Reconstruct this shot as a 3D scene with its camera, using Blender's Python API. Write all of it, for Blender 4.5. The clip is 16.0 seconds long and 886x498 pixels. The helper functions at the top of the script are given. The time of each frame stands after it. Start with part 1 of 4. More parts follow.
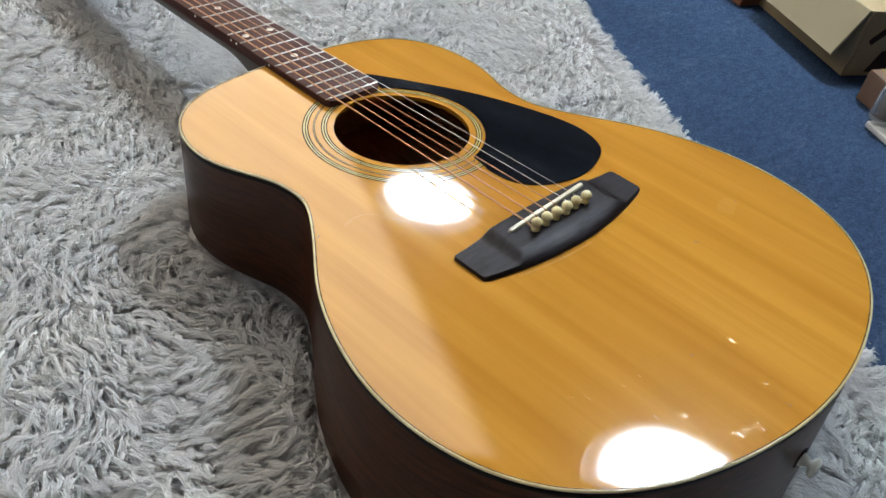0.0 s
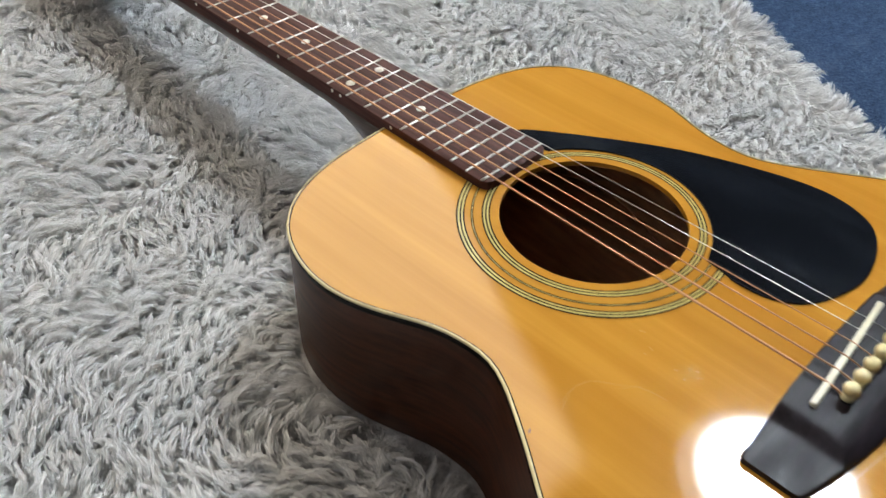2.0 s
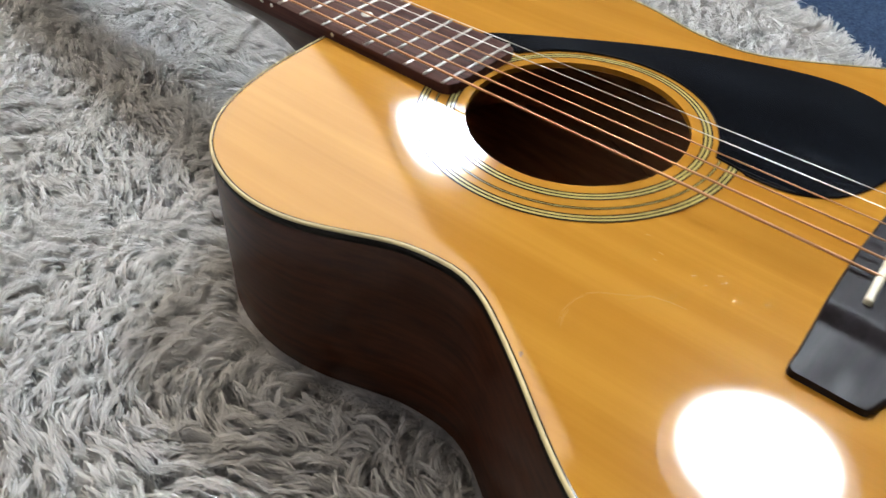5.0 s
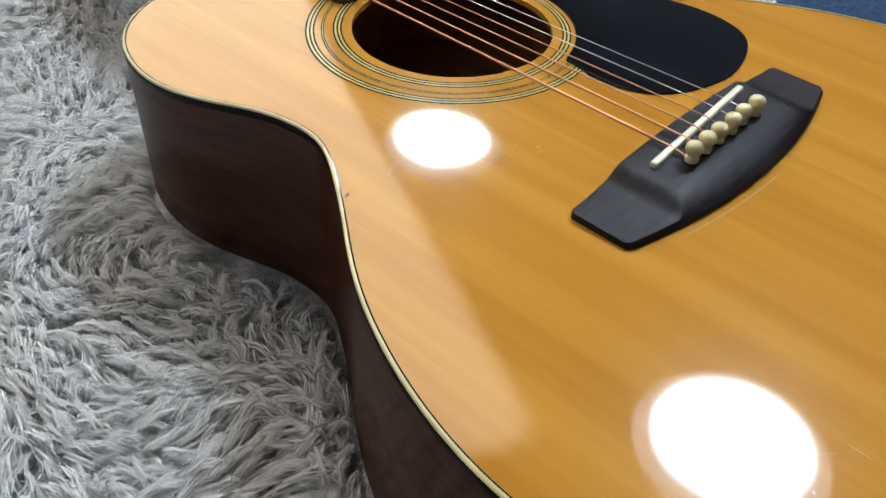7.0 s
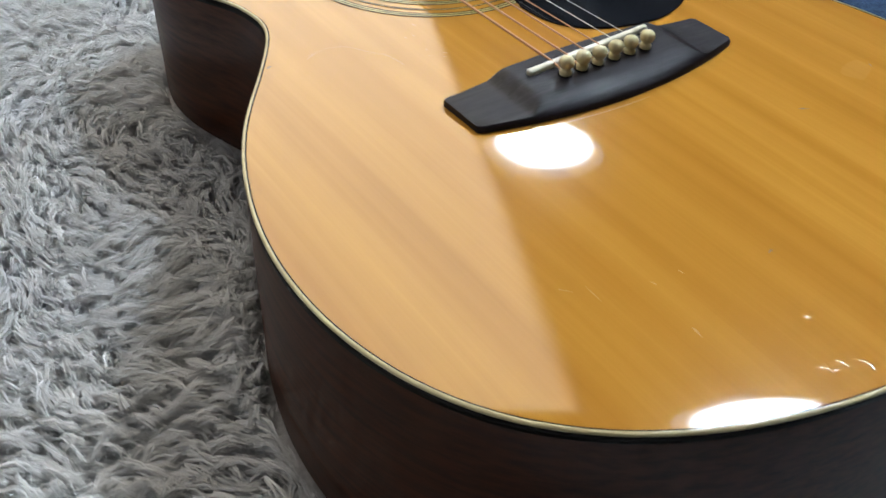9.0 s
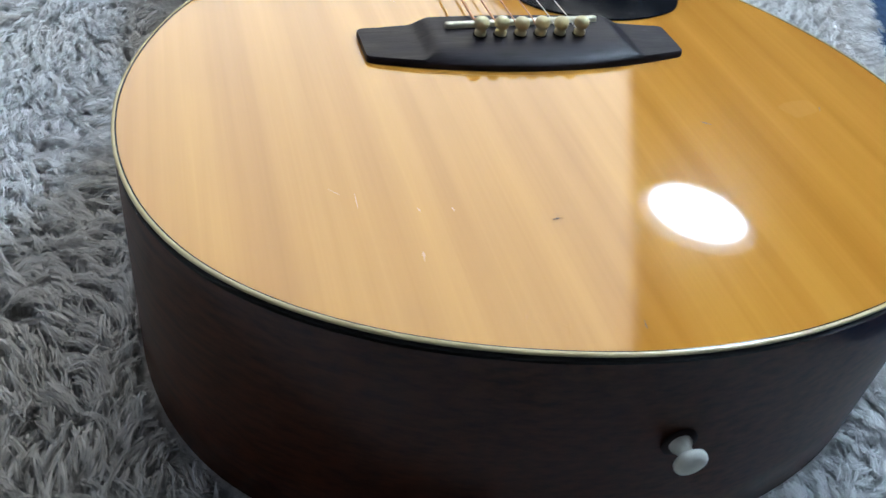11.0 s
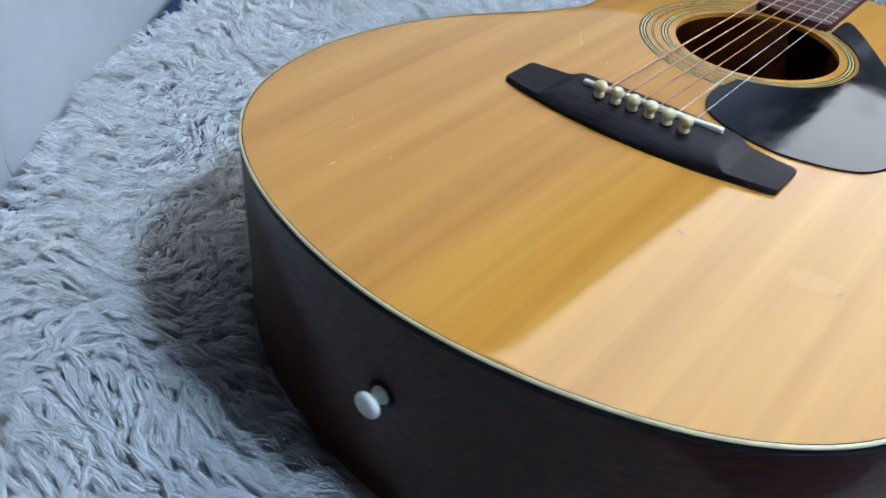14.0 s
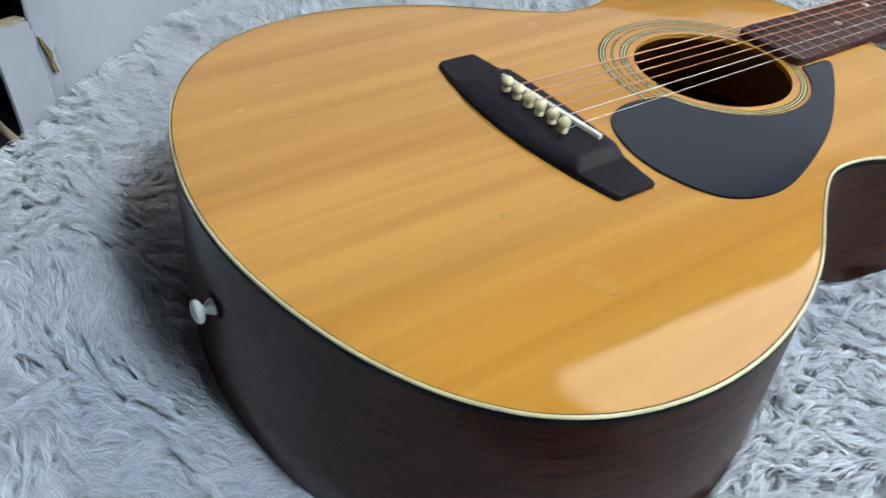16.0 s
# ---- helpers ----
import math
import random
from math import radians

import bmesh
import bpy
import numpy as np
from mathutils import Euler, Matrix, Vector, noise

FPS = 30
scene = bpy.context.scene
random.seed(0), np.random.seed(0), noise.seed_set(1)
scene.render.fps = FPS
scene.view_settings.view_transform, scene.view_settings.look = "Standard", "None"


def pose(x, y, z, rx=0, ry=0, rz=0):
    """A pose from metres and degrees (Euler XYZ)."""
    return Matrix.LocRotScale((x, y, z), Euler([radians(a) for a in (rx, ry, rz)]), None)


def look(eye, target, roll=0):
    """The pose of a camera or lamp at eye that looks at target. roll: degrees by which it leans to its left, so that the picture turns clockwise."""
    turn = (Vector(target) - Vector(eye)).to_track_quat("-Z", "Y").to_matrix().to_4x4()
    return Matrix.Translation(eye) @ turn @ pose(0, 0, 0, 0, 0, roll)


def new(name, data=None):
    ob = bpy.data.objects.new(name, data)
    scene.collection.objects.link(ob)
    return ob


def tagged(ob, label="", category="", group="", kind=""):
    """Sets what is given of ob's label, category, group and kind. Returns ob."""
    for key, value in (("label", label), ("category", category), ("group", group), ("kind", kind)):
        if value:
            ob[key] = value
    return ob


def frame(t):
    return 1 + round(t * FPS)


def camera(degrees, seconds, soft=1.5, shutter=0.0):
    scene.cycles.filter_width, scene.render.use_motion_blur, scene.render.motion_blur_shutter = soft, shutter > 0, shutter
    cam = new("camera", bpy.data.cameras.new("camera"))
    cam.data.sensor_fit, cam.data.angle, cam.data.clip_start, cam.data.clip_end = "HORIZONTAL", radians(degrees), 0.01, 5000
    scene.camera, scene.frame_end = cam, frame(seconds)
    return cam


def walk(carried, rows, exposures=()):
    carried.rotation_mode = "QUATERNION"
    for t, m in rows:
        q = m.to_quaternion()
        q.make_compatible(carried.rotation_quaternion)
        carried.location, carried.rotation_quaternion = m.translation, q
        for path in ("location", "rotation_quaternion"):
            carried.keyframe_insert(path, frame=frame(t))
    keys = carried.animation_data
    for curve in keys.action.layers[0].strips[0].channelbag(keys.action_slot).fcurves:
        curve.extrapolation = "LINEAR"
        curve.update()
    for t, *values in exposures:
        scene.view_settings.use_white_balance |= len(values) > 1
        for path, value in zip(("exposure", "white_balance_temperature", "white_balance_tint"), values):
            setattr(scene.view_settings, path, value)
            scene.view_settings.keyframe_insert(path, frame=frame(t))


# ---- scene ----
# ======================= camera =======================
PATH = [
    (0, (-0.3860, -0.2563, 0.4257), (0.2044, 0.2672, -0.1887), 6.72),
    (0.5, (-0.3930, -0.2311, 0.4193), (0.1938, 0.2883, -0.2019), 5.24),
    (1, (-0.4017, -0.1987, 0.4204), (0.1657, 0.3248, -0.2151), 3.51),
    (1.5, (-0.3603, -0.1169, 0.4136), (0.1918, 0.3965, -0.2432), 2.73),
    (2, (-0.3090, -0.0427, 0.3957), (0.2276, 0.4683, -0.2758), 2.01),
    (2.5, (-0.2904, -0.0044, 0.3769), (0.2369, 0.5125, -0.2974), 1.99),
    (3, (-0.2724, 0.0226, 0.3524), (0.2429, 0.5492, -0.3237), 0.59),
    (3.5, (-0.2606, 0.0465, 0.3332), (0.2534, 0.5632, -0.3514), -0.58),
    (4, (-0.2679, 0.0386, 0.3291), (0.2563, 0.5434, -0.3570), -1.63),
    (4.5, (-0.2909, 0.0141, 0.3119), (0.2652, 0.5194, -0.3479), -0.83),
    (5, (-0.2898, -0.0236, 0.3132), (0.2862, 0.4552, -0.3494), 1.86),
    (7.5, (-0.2968, -0.1484, 0.3017), (0.2521, 0.3655, -0.3577), 3.87),
    (8, (-0.2964, -0.1801, 0.3035), (0.2168, 0.3713, -0.3542), 3.31),
    (8.5, (-0.2838, -0.2168, 0.3084), (0.1982, 0.3569, -0.3538), 3.57),
    (9, (-0.2718, -0.2499, 0.3019), (0.1878, 0.3440, -0.3585), 3.98),
    (9.5, (-0.2481, -0.2875, 0.2938), (0.1897, 0.3358, -0.3542), 4.00),
    (12, (-0.0553, -0.3815, 0.2939), (-0.0146, 0.3628, -0.3726), 10.64),
    (12.5, (0.0205, -0.4053, 0.3178), (-0.0980, 0.3338, -0.3452), 9.08),
    (13, (0.0858, -0.4208, 0.3288), (-0.1683, 0.3012, -0.3148), 8.07),
    (13.5, (0.0973, -0.4185, 0.3226), (-0.2749, 0.2606, -0.3102), 5.81),
    (14, (0.1619, -0.3836, 0.3196), (-0.3157, 0.2452, -0.2939), 4.74),
    (14.5, (0.2263, -0.3690, 0.3273), (-0.3235, 0.2037, -0.2806), 3.91),
    (15, (0.2477, -0.3633, 0.3346), (-0.3322, 0.1750, -0.2769), 3.50),
    (15.5, (0.2653, -0.3382, 0.3281), (-0.3271, 0.1768, -0.2913), 5.24),
    (16, (0.3014, -0.3033, 0.3455), (-0.3086, 0.1780, -0.2841), 5.90),
]
EXPOSURES = [(0.0, -0.51, 6690, 14), (4.0, -0.48, 7050, 16), (5.0, -0.48, 7000, 16), (7.5, -0.53, 6400, 13), (9.0, -0.56, 6420, 13), (9.6, -0.53, 6420, 13), (10.5, -0.50, 6000, 12), (12.0, -0.41, 5380, 10), (12.6, -0.34, 5200, 11), (13.6, -0.40, 5270, 11), (14.6, -0.42, 5350, 12), (16.0, -0.42, 5800, 12)]
cam = camera(55.33, 16.0, shutter=0.4)
# the path is given over the guitar's top, which leans by a few degrees against the floor
LEAN = Matrix.Rotation(-math.atan(0.069), 4, "X")
walk(cam, [(t, LEAN @ look(eye, target, roll)) for t, eye, target, roll in PATH], EXPOSURES)

# ======================= light =======================
world = bpy.data.worlds.new("world")
scene.world = world
world.use_nodes = True
world.node_tree.nodes["Background"].inputs[0].default_value = (0.8, 0.9, 1.0, 1)
world.node_tree.nodes["Background"].inputs[1].default_value = 0.05
LAMP_NORTH, LAMP_SOUTH = 128.0, 204.0        # the two round ceiling lamps
SIDE_FILL = 0.8   # added dim glow that stands in for the paler ceiling beside it
PANEL = 4.9        # the frosted light panel of the ceiling

# ======================= helpers =======================
H = 0.105          # soundboard height over the rug's pile
SCALE = 0.634      # string length
HE = H - 0.0030    # the soundboard's edge, a little lower than its arched middle
HOLE_Y, HOLE_R = 0.1406, 0.0509
rng = np.random.default_rng(7)


def link(name, me, parent=None, label=""):
    ob = new(name, me)
    if parent is not None:
        ob.parent = parent
    if label:
        ob["label"] = label
    return ob


def part(name, bm, material, parent, label="", smooth=True):
    me = bpy.data.meshes.new(name)
    bmesh.ops.recalc_face_normals(bm, faces=bm.faces)
    if smooth:
        for f in bm.faces:
            f.smooth = True
    bm.to_mesh(me)
    bm.free()
    me.materials.append(material)
    return link(name, me, parent, label)


def sharp(ob, degrees=35):
    ob.data.set_sharp_from_angle(angle=radians(degrees))
    return ob


def empty(name, label, category, group=""):
    return tagged(new(name), label, category, group)


def box_bm(x0, x1, y0, y1, z0, z1, bevel=0.0, seg=2):
    bm = bmesh.new()
    bmesh.ops.create_cube(bm, size=1, matrix=Matrix.Translation(((x0 + x1) / 2, (y0 + y1) / 2, (z0 + z1) / 2)) @ Matrix.Diagonal((x1 - x0, y1 - y0, z1 - z0, 1)))
    if bevel:
        bmesh.ops.bevel(bm, geom=bm.edges[:], offset=bevel, segments=seg, affect="EDGES", profile=0.5)
    return bm


def lathe_bm(profile, n=24, m=None):
    """A turned solid from (radius, height) pairs round z."""
    bm = bmesh.new()
    rings = []
    for r, z in profile:
        if r < 1e-6:
            rings.append([bm.verts.new((0, 0, z))])
        else:
            rings.append([bm.verts.new((r * math.cos(2 * math.pi * k / n), r * math.sin(2 * math.pi * k / n), z)) for k in range(n)])
    for a, b in zip(rings, rings[1:]):
        for k in range(n):
            vs = [a[k % len(a)], a[(k + 1) % len(a)], b[(k + 1) % len(b)], b[k % len(b)]]
            vs = list(dict.fromkeys(vs))
            if len(vs) > 2:
                bm.faces.new(vs)
    if m is not None:
        bm.transform(m)
    return bm


def loft_bm(rings, closed=True, caps=True):
    bm = bmesh.new()
    vs = [[bm.verts.new(p) for p in ring] for ring in rings]
    n = len(vs[0])
    for a, b in zip(vs, vs[1:]):
        for k in range(n if closed else n - 1):
            bm.faces.new((a[k], a[(k + 1) % n], b[(k + 1) % n], b[k]))
    if caps and closed:
        bm.faces.new(vs[0][::-1])
        bm.faces.new(vs[-1])
    return bm


def tube_bm(points, radius, n=8):
    rings = []
    pts = [Vector(p) for p in points]
    for k, p in enumerate(pts):
        d = (pts[min(k + 1, len(pts) - 1)] - pts[max(k - 1, 0)]).normalized()
        u = d.cross(Vector((0, 0, 1)) if abs(d.z) < 0.95 else Vector((1, 0, 0))).normalized()
        v = d.cross(u)
        rings.append([p + radius * (math.cos(2 * math.pi * j / n) * u + math.sin(2 * math.pi * j / n) * v) for j in range(n)])
    return loft_bm(rings)


def strip_bm(a, b, za, zb):
    """A closed ribbon between two loops of plan points at the heights za and zb."""
    bm = bmesh.new()
    va = [bm.verts.new((p[0], p[1], z)) for p, z in zip(a, za)]
    vb = [bm.verts.new((p[0], p[1], z)) for p, z in zip(b, zb)]
    n = len(va)
    for k in range(n):
        bm.faces.new((va[k], va[(k + 1) % n], vb[(k + 1) % n], vb[k]))
    return bm


def ring_solid_bm(sections):
    """A closed band from several loops of 3D points, joined loop to loop and last to first."""
    bm = bmesh.new()
    vs = [[bm.verts.new(p) for p in loop] for loop in sections]
    n = len(vs[0])
    for a, b in zip(vs, vs[1:] + vs[:1]):
        for k in range(n):
            bm.faces.new((a[k], a[(k + 1) % n], b[(k + 1) % n], b[k]))
    return bm


def prism_bm(outline, z0, z1, bevel=0.0, seg=2):
    bm = bmesh.new()
    top = [bm.verts.new((x, y, z1)) for x, y in outline]
    low = [bm.verts.new((x, y, z0)) for x, y in outline]
    n = len(top)
    bm.faces.new(top)
    bm.faces.new(low[::-1])
    for k in range(n):
        bm.faces.new((top[k], low[k], low[(k + 1) % n], top[(k + 1) % n]))
    if bevel:
        es = [e for e in bm.edges if all(abs(v.co.z - z1) < 1e-6 for v in e.verts)]
        bmesh.ops.bevel(bm, geom=es, offset=bevel, segments=seg, affect="EDGES", profile=0.5)
    return bm


def smooth_loop(points, per=8):
    """A closed Catmull-Rom loop through plan points."""
    out, n = [], len(points)
    for k in range(n):
        p0, p1, p2, p3 = (np.array(points[(k + j - 1) % n], float) for j in range(4))
        for j in range(per):
            s = j / per
            out.append(tuple(0.5 * (2 * p1 + (p2 - p0) * s + (2 * p0 - 5 * p1 + 4 * p2 - p3) * s * s + (3 * p1 - p0 - 3 * p2 + p3) * s ** 3)))
    return out


# ======================= materials =======================
def nodes_of(name):
    m = bpy.data.materials.new(name)
    m.use_nodes = True
    t = m.node_tree
    return m, t, t.nodes["Principled BSDF"]


def node(t, kind, **inputs):
    n = t.nodes.new(kind)
    for k, v in inputs.items():
        n.inputs[k].default_value = v
    return n


def noise_at(t, scale, stretch=(1, 1, 1), detail=4.0, rough=0.55):
    c = t.nodes.new("ShaderNodeTexCoord")
    mp = t.nodes.new("ShaderNodeMapping")
    mp.inputs["Scale"].default_value = stretch
    t.links.new(c.outputs["Object"], mp.inputs["Vector"])
    n = node(t, "ShaderNodeTexNoise", Scale=scale, Detail=detail, Roughness=rough)
    t.links.new(mp.outputs[0], n.inputs["Vector"])
    return n.outputs["Fac"]


def ramp(t, fac, stops):
    r = t.nodes.new("ShaderNodeValToRGB")
    while len(r.color_ramp.elements) < len(stops):
        r.color_ramp.elements.new(0.5)
    for e, (p, c) in zip(r.color_ramp.elements, stops):
        e.position, e.color = p, (*c, 1)
    t.links.new(fac, r.inputs[0])
    return r.outputs[0]


def mix(t, a, b, fac, blend="MIX"):
    n = t.nodes.new("ShaderNodeMix")
    n.data_type, n.blend_type = "RGBA", blend
    for v, s in ((fac, n.inputs[0]), (a, n.inputs[6]), (b, n.inputs[7])):
        if hasattr(v, "links"):
            t.links.new(v, s)
        else:
            s.default_value = v if not isinstance(v, tuple) else (*v, 1)
    return n.outputs[2]


def bump(t, p, height, distance, strength=1.0, socket="Normal"):
    b = node(t, "ShaderNodeBump", Strength=strength, Distance=distance)
    t.links.new(height, b.inputs["Height"])
    t.links.new(b.outputs[0], p.inputs[socket])


def simple(name, base, rough=0.5, metal=0.0, vary=0.15, scale=40, bump_d=0.0002, coat=0.0, coat_rough=0.05, spec=0.5, stretch=(1, 1, 1)):
    m, t, p = nodes_of(name)
    f = noise_at(t, scale, stretch)
    lo = tuple(c * (1 - vary) for c in base)
    hi = tuple(min(1, c * (1 + vary)) for c in base)
    t.links.new(ramp(t, f, [(0.3, lo), (0.7, hi)]), p.inputs["Base Color"])
    p.inputs["Roughness"].default_value = rough
    p.inputs["Metallic"].default_value = metal
    p.inputs["Specular IOR Level"].default_value = spec
    p.inputs["Coat Weight"].default_value = coat
    p.inputs["Coat Roughness"].default_value = coat_rough
    if bump_d:
        bump(t, p, noise_at(t, scale * 6, stretch), bump_d)
    return m


def soundboard_material(name="aged_spruce", pale=0.0):
    m, t, p = nodes_of(name)
    broad = noise_at(t, 1.0, (30, 1.8, 1), 2.0)
    streak = noise_at(t, 1.0, (125, 4.5, 1), 3.0)
    grain = noise_at(t, 1.0, (620, 7, 1), 2.0)
    cloud = noise_at(t, 7.0, (1, 0.7, 1), 3.0)
    col = ramp(t, broad, [(0.25, (0.487, 0.219, 0.0280)), (0.5, (0.525, 0.243, 0.0330)), (0.75, (0.560, 0.267, 0.0390))])
    col = mix(t, col, ramp(t, streak, [(0.30, (0.90, 0.86, 0.78)), (0.52, (1, 1, 1)), (0.72, (1.05, 1.07, 1.12))]), 0.45, "MULTIPLY")
    band = noise_at(t, 1.0, (58, 1.5, 1), 2.5, 0.6)
    col = mix(t, col, ramp(t, band, [(0.36, (0.90, 0.84, 0.74)), (0.50, (1, 1, 1)), (0.60, (1.10, 1.14, 1.22)), (0.68, (1.02, 1.03, 1.05))]), 0.60, "MULTIPLY")
    col = mix(t, col, ramp(t, grain, [(0.35, (0.80, 0.74, 0.62)), (0.6, (1, 1, 1))]), 0.12, "MULTIPLY")
    col = mix(t, col, ramp(t, cloud, [(0.3, (0.92, 0.88, 0.82)), (0.7, (1, 1, 1))]), 0.6, "MULTIPLY")
    if pale:
        col = mix(t, col, (0.70, 0.46, 0.16), pale)
    t.links.new(col, p.inputs["Base Color"])
    p.inputs["Roughness"].default_value = 0.24
    p.inputs["Specular IOR Level"].default_value = 0.02
    p.inputs["Coat Weight"].default_value = 1.0
    p.inputs["Coat Roughness"].default_value = 0.038
    p.inputs["Coat IOR"].default_value = 1.52
    bump(t, p, noise_at(t, 16.0, (1, 1, 1), 2.0, 0.45), 0.00007, 1.0, "Coat Normal")
    return m


def dark_wood(name, lo, hi, rough, coat=0.0, coat_rough=0.06, stretch=(220, 14, 220), bump_d=0.0002, spec=0.5):
    m, t, p = nodes_of(name)
    pores = noise_at(t, 1.0, stretch, 4.0, 0.6)
    cloud = noise_at(t, 14.0, (1, 0.4, 1), 3.0)
    col = ramp(t, pores, [(0.32, lo), (0.62, hi)])
    col = mix(t, col, ramp(t, cloud, [(0.3, (0.72, 0.70, 0.70)), (0.7, (1, 1, 1))]), 0.8, "MULTIPLY")
    t.links.new(col, p.inputs["Base Color"])
    p.inputs["Roughness"].default_value = rough
    p.inputs["Specular IOR Level"].default_value = spec
    p.inputs["Coat Weight"].default_value = coat
    p.inputs["Coat Roughness"].default_value = coat_rough
    if bump_d:
        bump(t, p, pores, bump_d)
    return m


def worn_rosewood(name):
    """Dry, handled rosewood: violet-brown with pale rubbed clouds and fine pores."""
    m, t, p = nodes_of(name)
    pores = noise_at(t, 1.0, (40, 420, 420), 4.0, 0.65)
    rubbed = noise_at(t, 70.0, (0.5, 1, 1), 4.0, 0.6)
    col = ramp(t, pores, [(0.35, (0.004, 0.0025, 0.003)), (0.65, (0.015, 0.010, 0.012))])
    col = mix(t, col, ramp(t, rubbed, [(0.42, (0, 0, 0)), (0.70, (0.013, 0.012, 0.017))]), 1.0, "ADD")
    t.links.new(col, p.inputs["Base Color"])
    t.links.new(ramp(t, rubbed, [(0.3, (0.33, 0.33, 0.33)), (0.7, (0.58, 0.58, 0.58))]), p.inputs["Roughness"])
    p.inputs["Specular IOR Level"].default_value = 0.17
    bump(t, p, pores, 0.00015)
    return m


def guard_material(name):
    """Black celluloid, polished, with cloudy handling marks and a few fine strokes."""
    m, t, p = nodes_of(name)
    cloud = noise_at(t, 26.0, (1, 0.45, 1), 5.0, 0.65)
    stroke = noise_at(t, 1.0, (90, 420, 1), 3.0, 0.6)
    col = ramp(t, cloud, [(0.40, (0.005, 0.006, 0.008)), (0.60, (0.008, 0.010, 0.014)), (0.78, (0.018, 0.023, 0.030))])
    t.links.new(col, p.inputs["Base Color"])
    rough = mix(t, ramp(t, cloud, [(0.42, (0.04, 0.04, 0.04)), (0.70, (0.16, 0.16, 0.16))]), ramp(t, stroke, [(0.62, (0, 0, 0)), (0.74, (0.12, 0.12, 0.12))]), 1.0, "ADD")
    t.links.new(rough, p.inputs["Roughness"])
    bump(t, p, noise_at(t, 30.0, (1, 0.6, 1), 3.0), 0.00012)
    return m


def emitter(name, colour, strength):
    m, t, p = nodes_of(name)
    p.inputs["Base Color"].default_value = (0.8, 0.8, 0.8, 1)
    p.inputs["Emission Color"].default_value = (*colour, 1)
    p.inputs["Emission Strength"].default_value = strength
    return m


def pile_material():
    m, t, p = nodes_of("rug_pile")
    g = t.nodes.new("ShaderNodeNewGeometry")
    col = ramp(t, g.outputs["Random Per Island"], [(0.0, (0.64, 0.63, 0.62)), (0.5, (0.80, 0.795, 0.78)), (1.0, (0.93, 0.925, 0.91))])
    cloud = noise_at(t, 9.0, (1, 1, 1), 3.0)
    col = mix(t, col, ramp(t, cloud, [(0.35, (0.88, 0.89, 0.92)), (0.65, (1, 1, 1))]), 0.7, "MULTIPLY")
    t.links.new(col, p.inputs["Base Color"])
    p.inputs["Roughness"].default_value = 0.55
    p.inputs["Specular IOR Level"].default_value = 0.35
    through_light = t.nodes.new("ShaderNodeBsdfTranslucent")
    t.links.new(col, through_light.inputs["Color"])
    both = t.nodes.new("ShaderNodeMixShader")
    both.inputs[0].default_value = 0.33
    t.links.new(p.outputs[0], both.inputs[1])
    t.links.new(through_light.outputs[0], both.inputs[2])
    t.links.new(both.outputs[0], t.nodes["Material Output"].inputs["Surface"])
    return m


def string_material(name, base, rough, wound):
    m, t, p = nodes_of(name)
    p.inputs["Base Color"].default_value = (*base, 1)
    p.inputs["Metallic"].default_value = 1.0
    p.inputs["Roughness"].default_value = rough
    if wound:
        c = t.nodes.new("ShaderNodeTexCoord")
        w = node(t, "ShaderNodeTexWave", Scale=380.0)
        w.bands_direction = "Y"
        t.links.new(c.outputs["Object"], w.inputs["Vector"])
        bump(t, p, w.outputs["Fac"], 0.00006)
    return m


def carpet_material():
    m, t, p = nodes_of("blue_carpet")
    fine = noise_at(t, 420, (1, 1, 1), 3.0)
    loops = noise_at(t, 60, (1, 2.2, 1), 4.0)
    cloud = noise_at(t, 5, (1, 1, 1), 3.0)
    col = ramp(t, fine, [(0.3, (0.020, 0.040, 0.086)), (0.7, (0.047, 0.085, 0.154))])
    col = mix(t, col, ramp(t, loops, [(0.35, (0.72, 0.74, 0.78)), (0.65, (1, 1, 1))]), 0.8, "MULTIPLY")
    col = mix(t, col, ramp(t, cloud, [(0.35, (0.80, 0.82, 0.84)), (0.65, (1, 1, 1))]), 0.8, "MULTIPLY")
    fleck = noise_at(t, 150, (1, 1.6, 1), 4.0, 0.7)
    col = mix(t, col, ramp(t, fleck, [(0.34, (0.55, 0.57, 0.62)), (0.46, (1, 1, 1)), (0.60, (1, 1, 1)), (0.72, (1.9, 1.75, 1.6))]), 0.75, "MULTIPLY")
    worn = noise_at(t, 16, (1, 1.8, 1), 5.0, 0.65)
    col = mix(t, col, ramp(t, worn, [(0.60, (0, 0, 0)), (0.85, (0.05, 0.055, 0.06))]), 0.6, "ADD")
    t.links.new(col, p.inputs["Base Color"])
    p.inputs["Roughness"].default_value = 0.95
    p.inputs["Specular IOR Level"].default_value = 0.1
    bump(t, p, fine, 0.002)
    return m


def clear_material():
    m, t, p = nodes_of("clear_plastic")
    p.inputs["Base Color"].default_value = (0.93, 0.95, 0.95, 1)
    p.inputs["Roughness"].default_value = 0.08
    p.inputs["Transmission Weight"].default_value = 0.9
    p.inputs["IOR"].default_value = 1.45
    return m


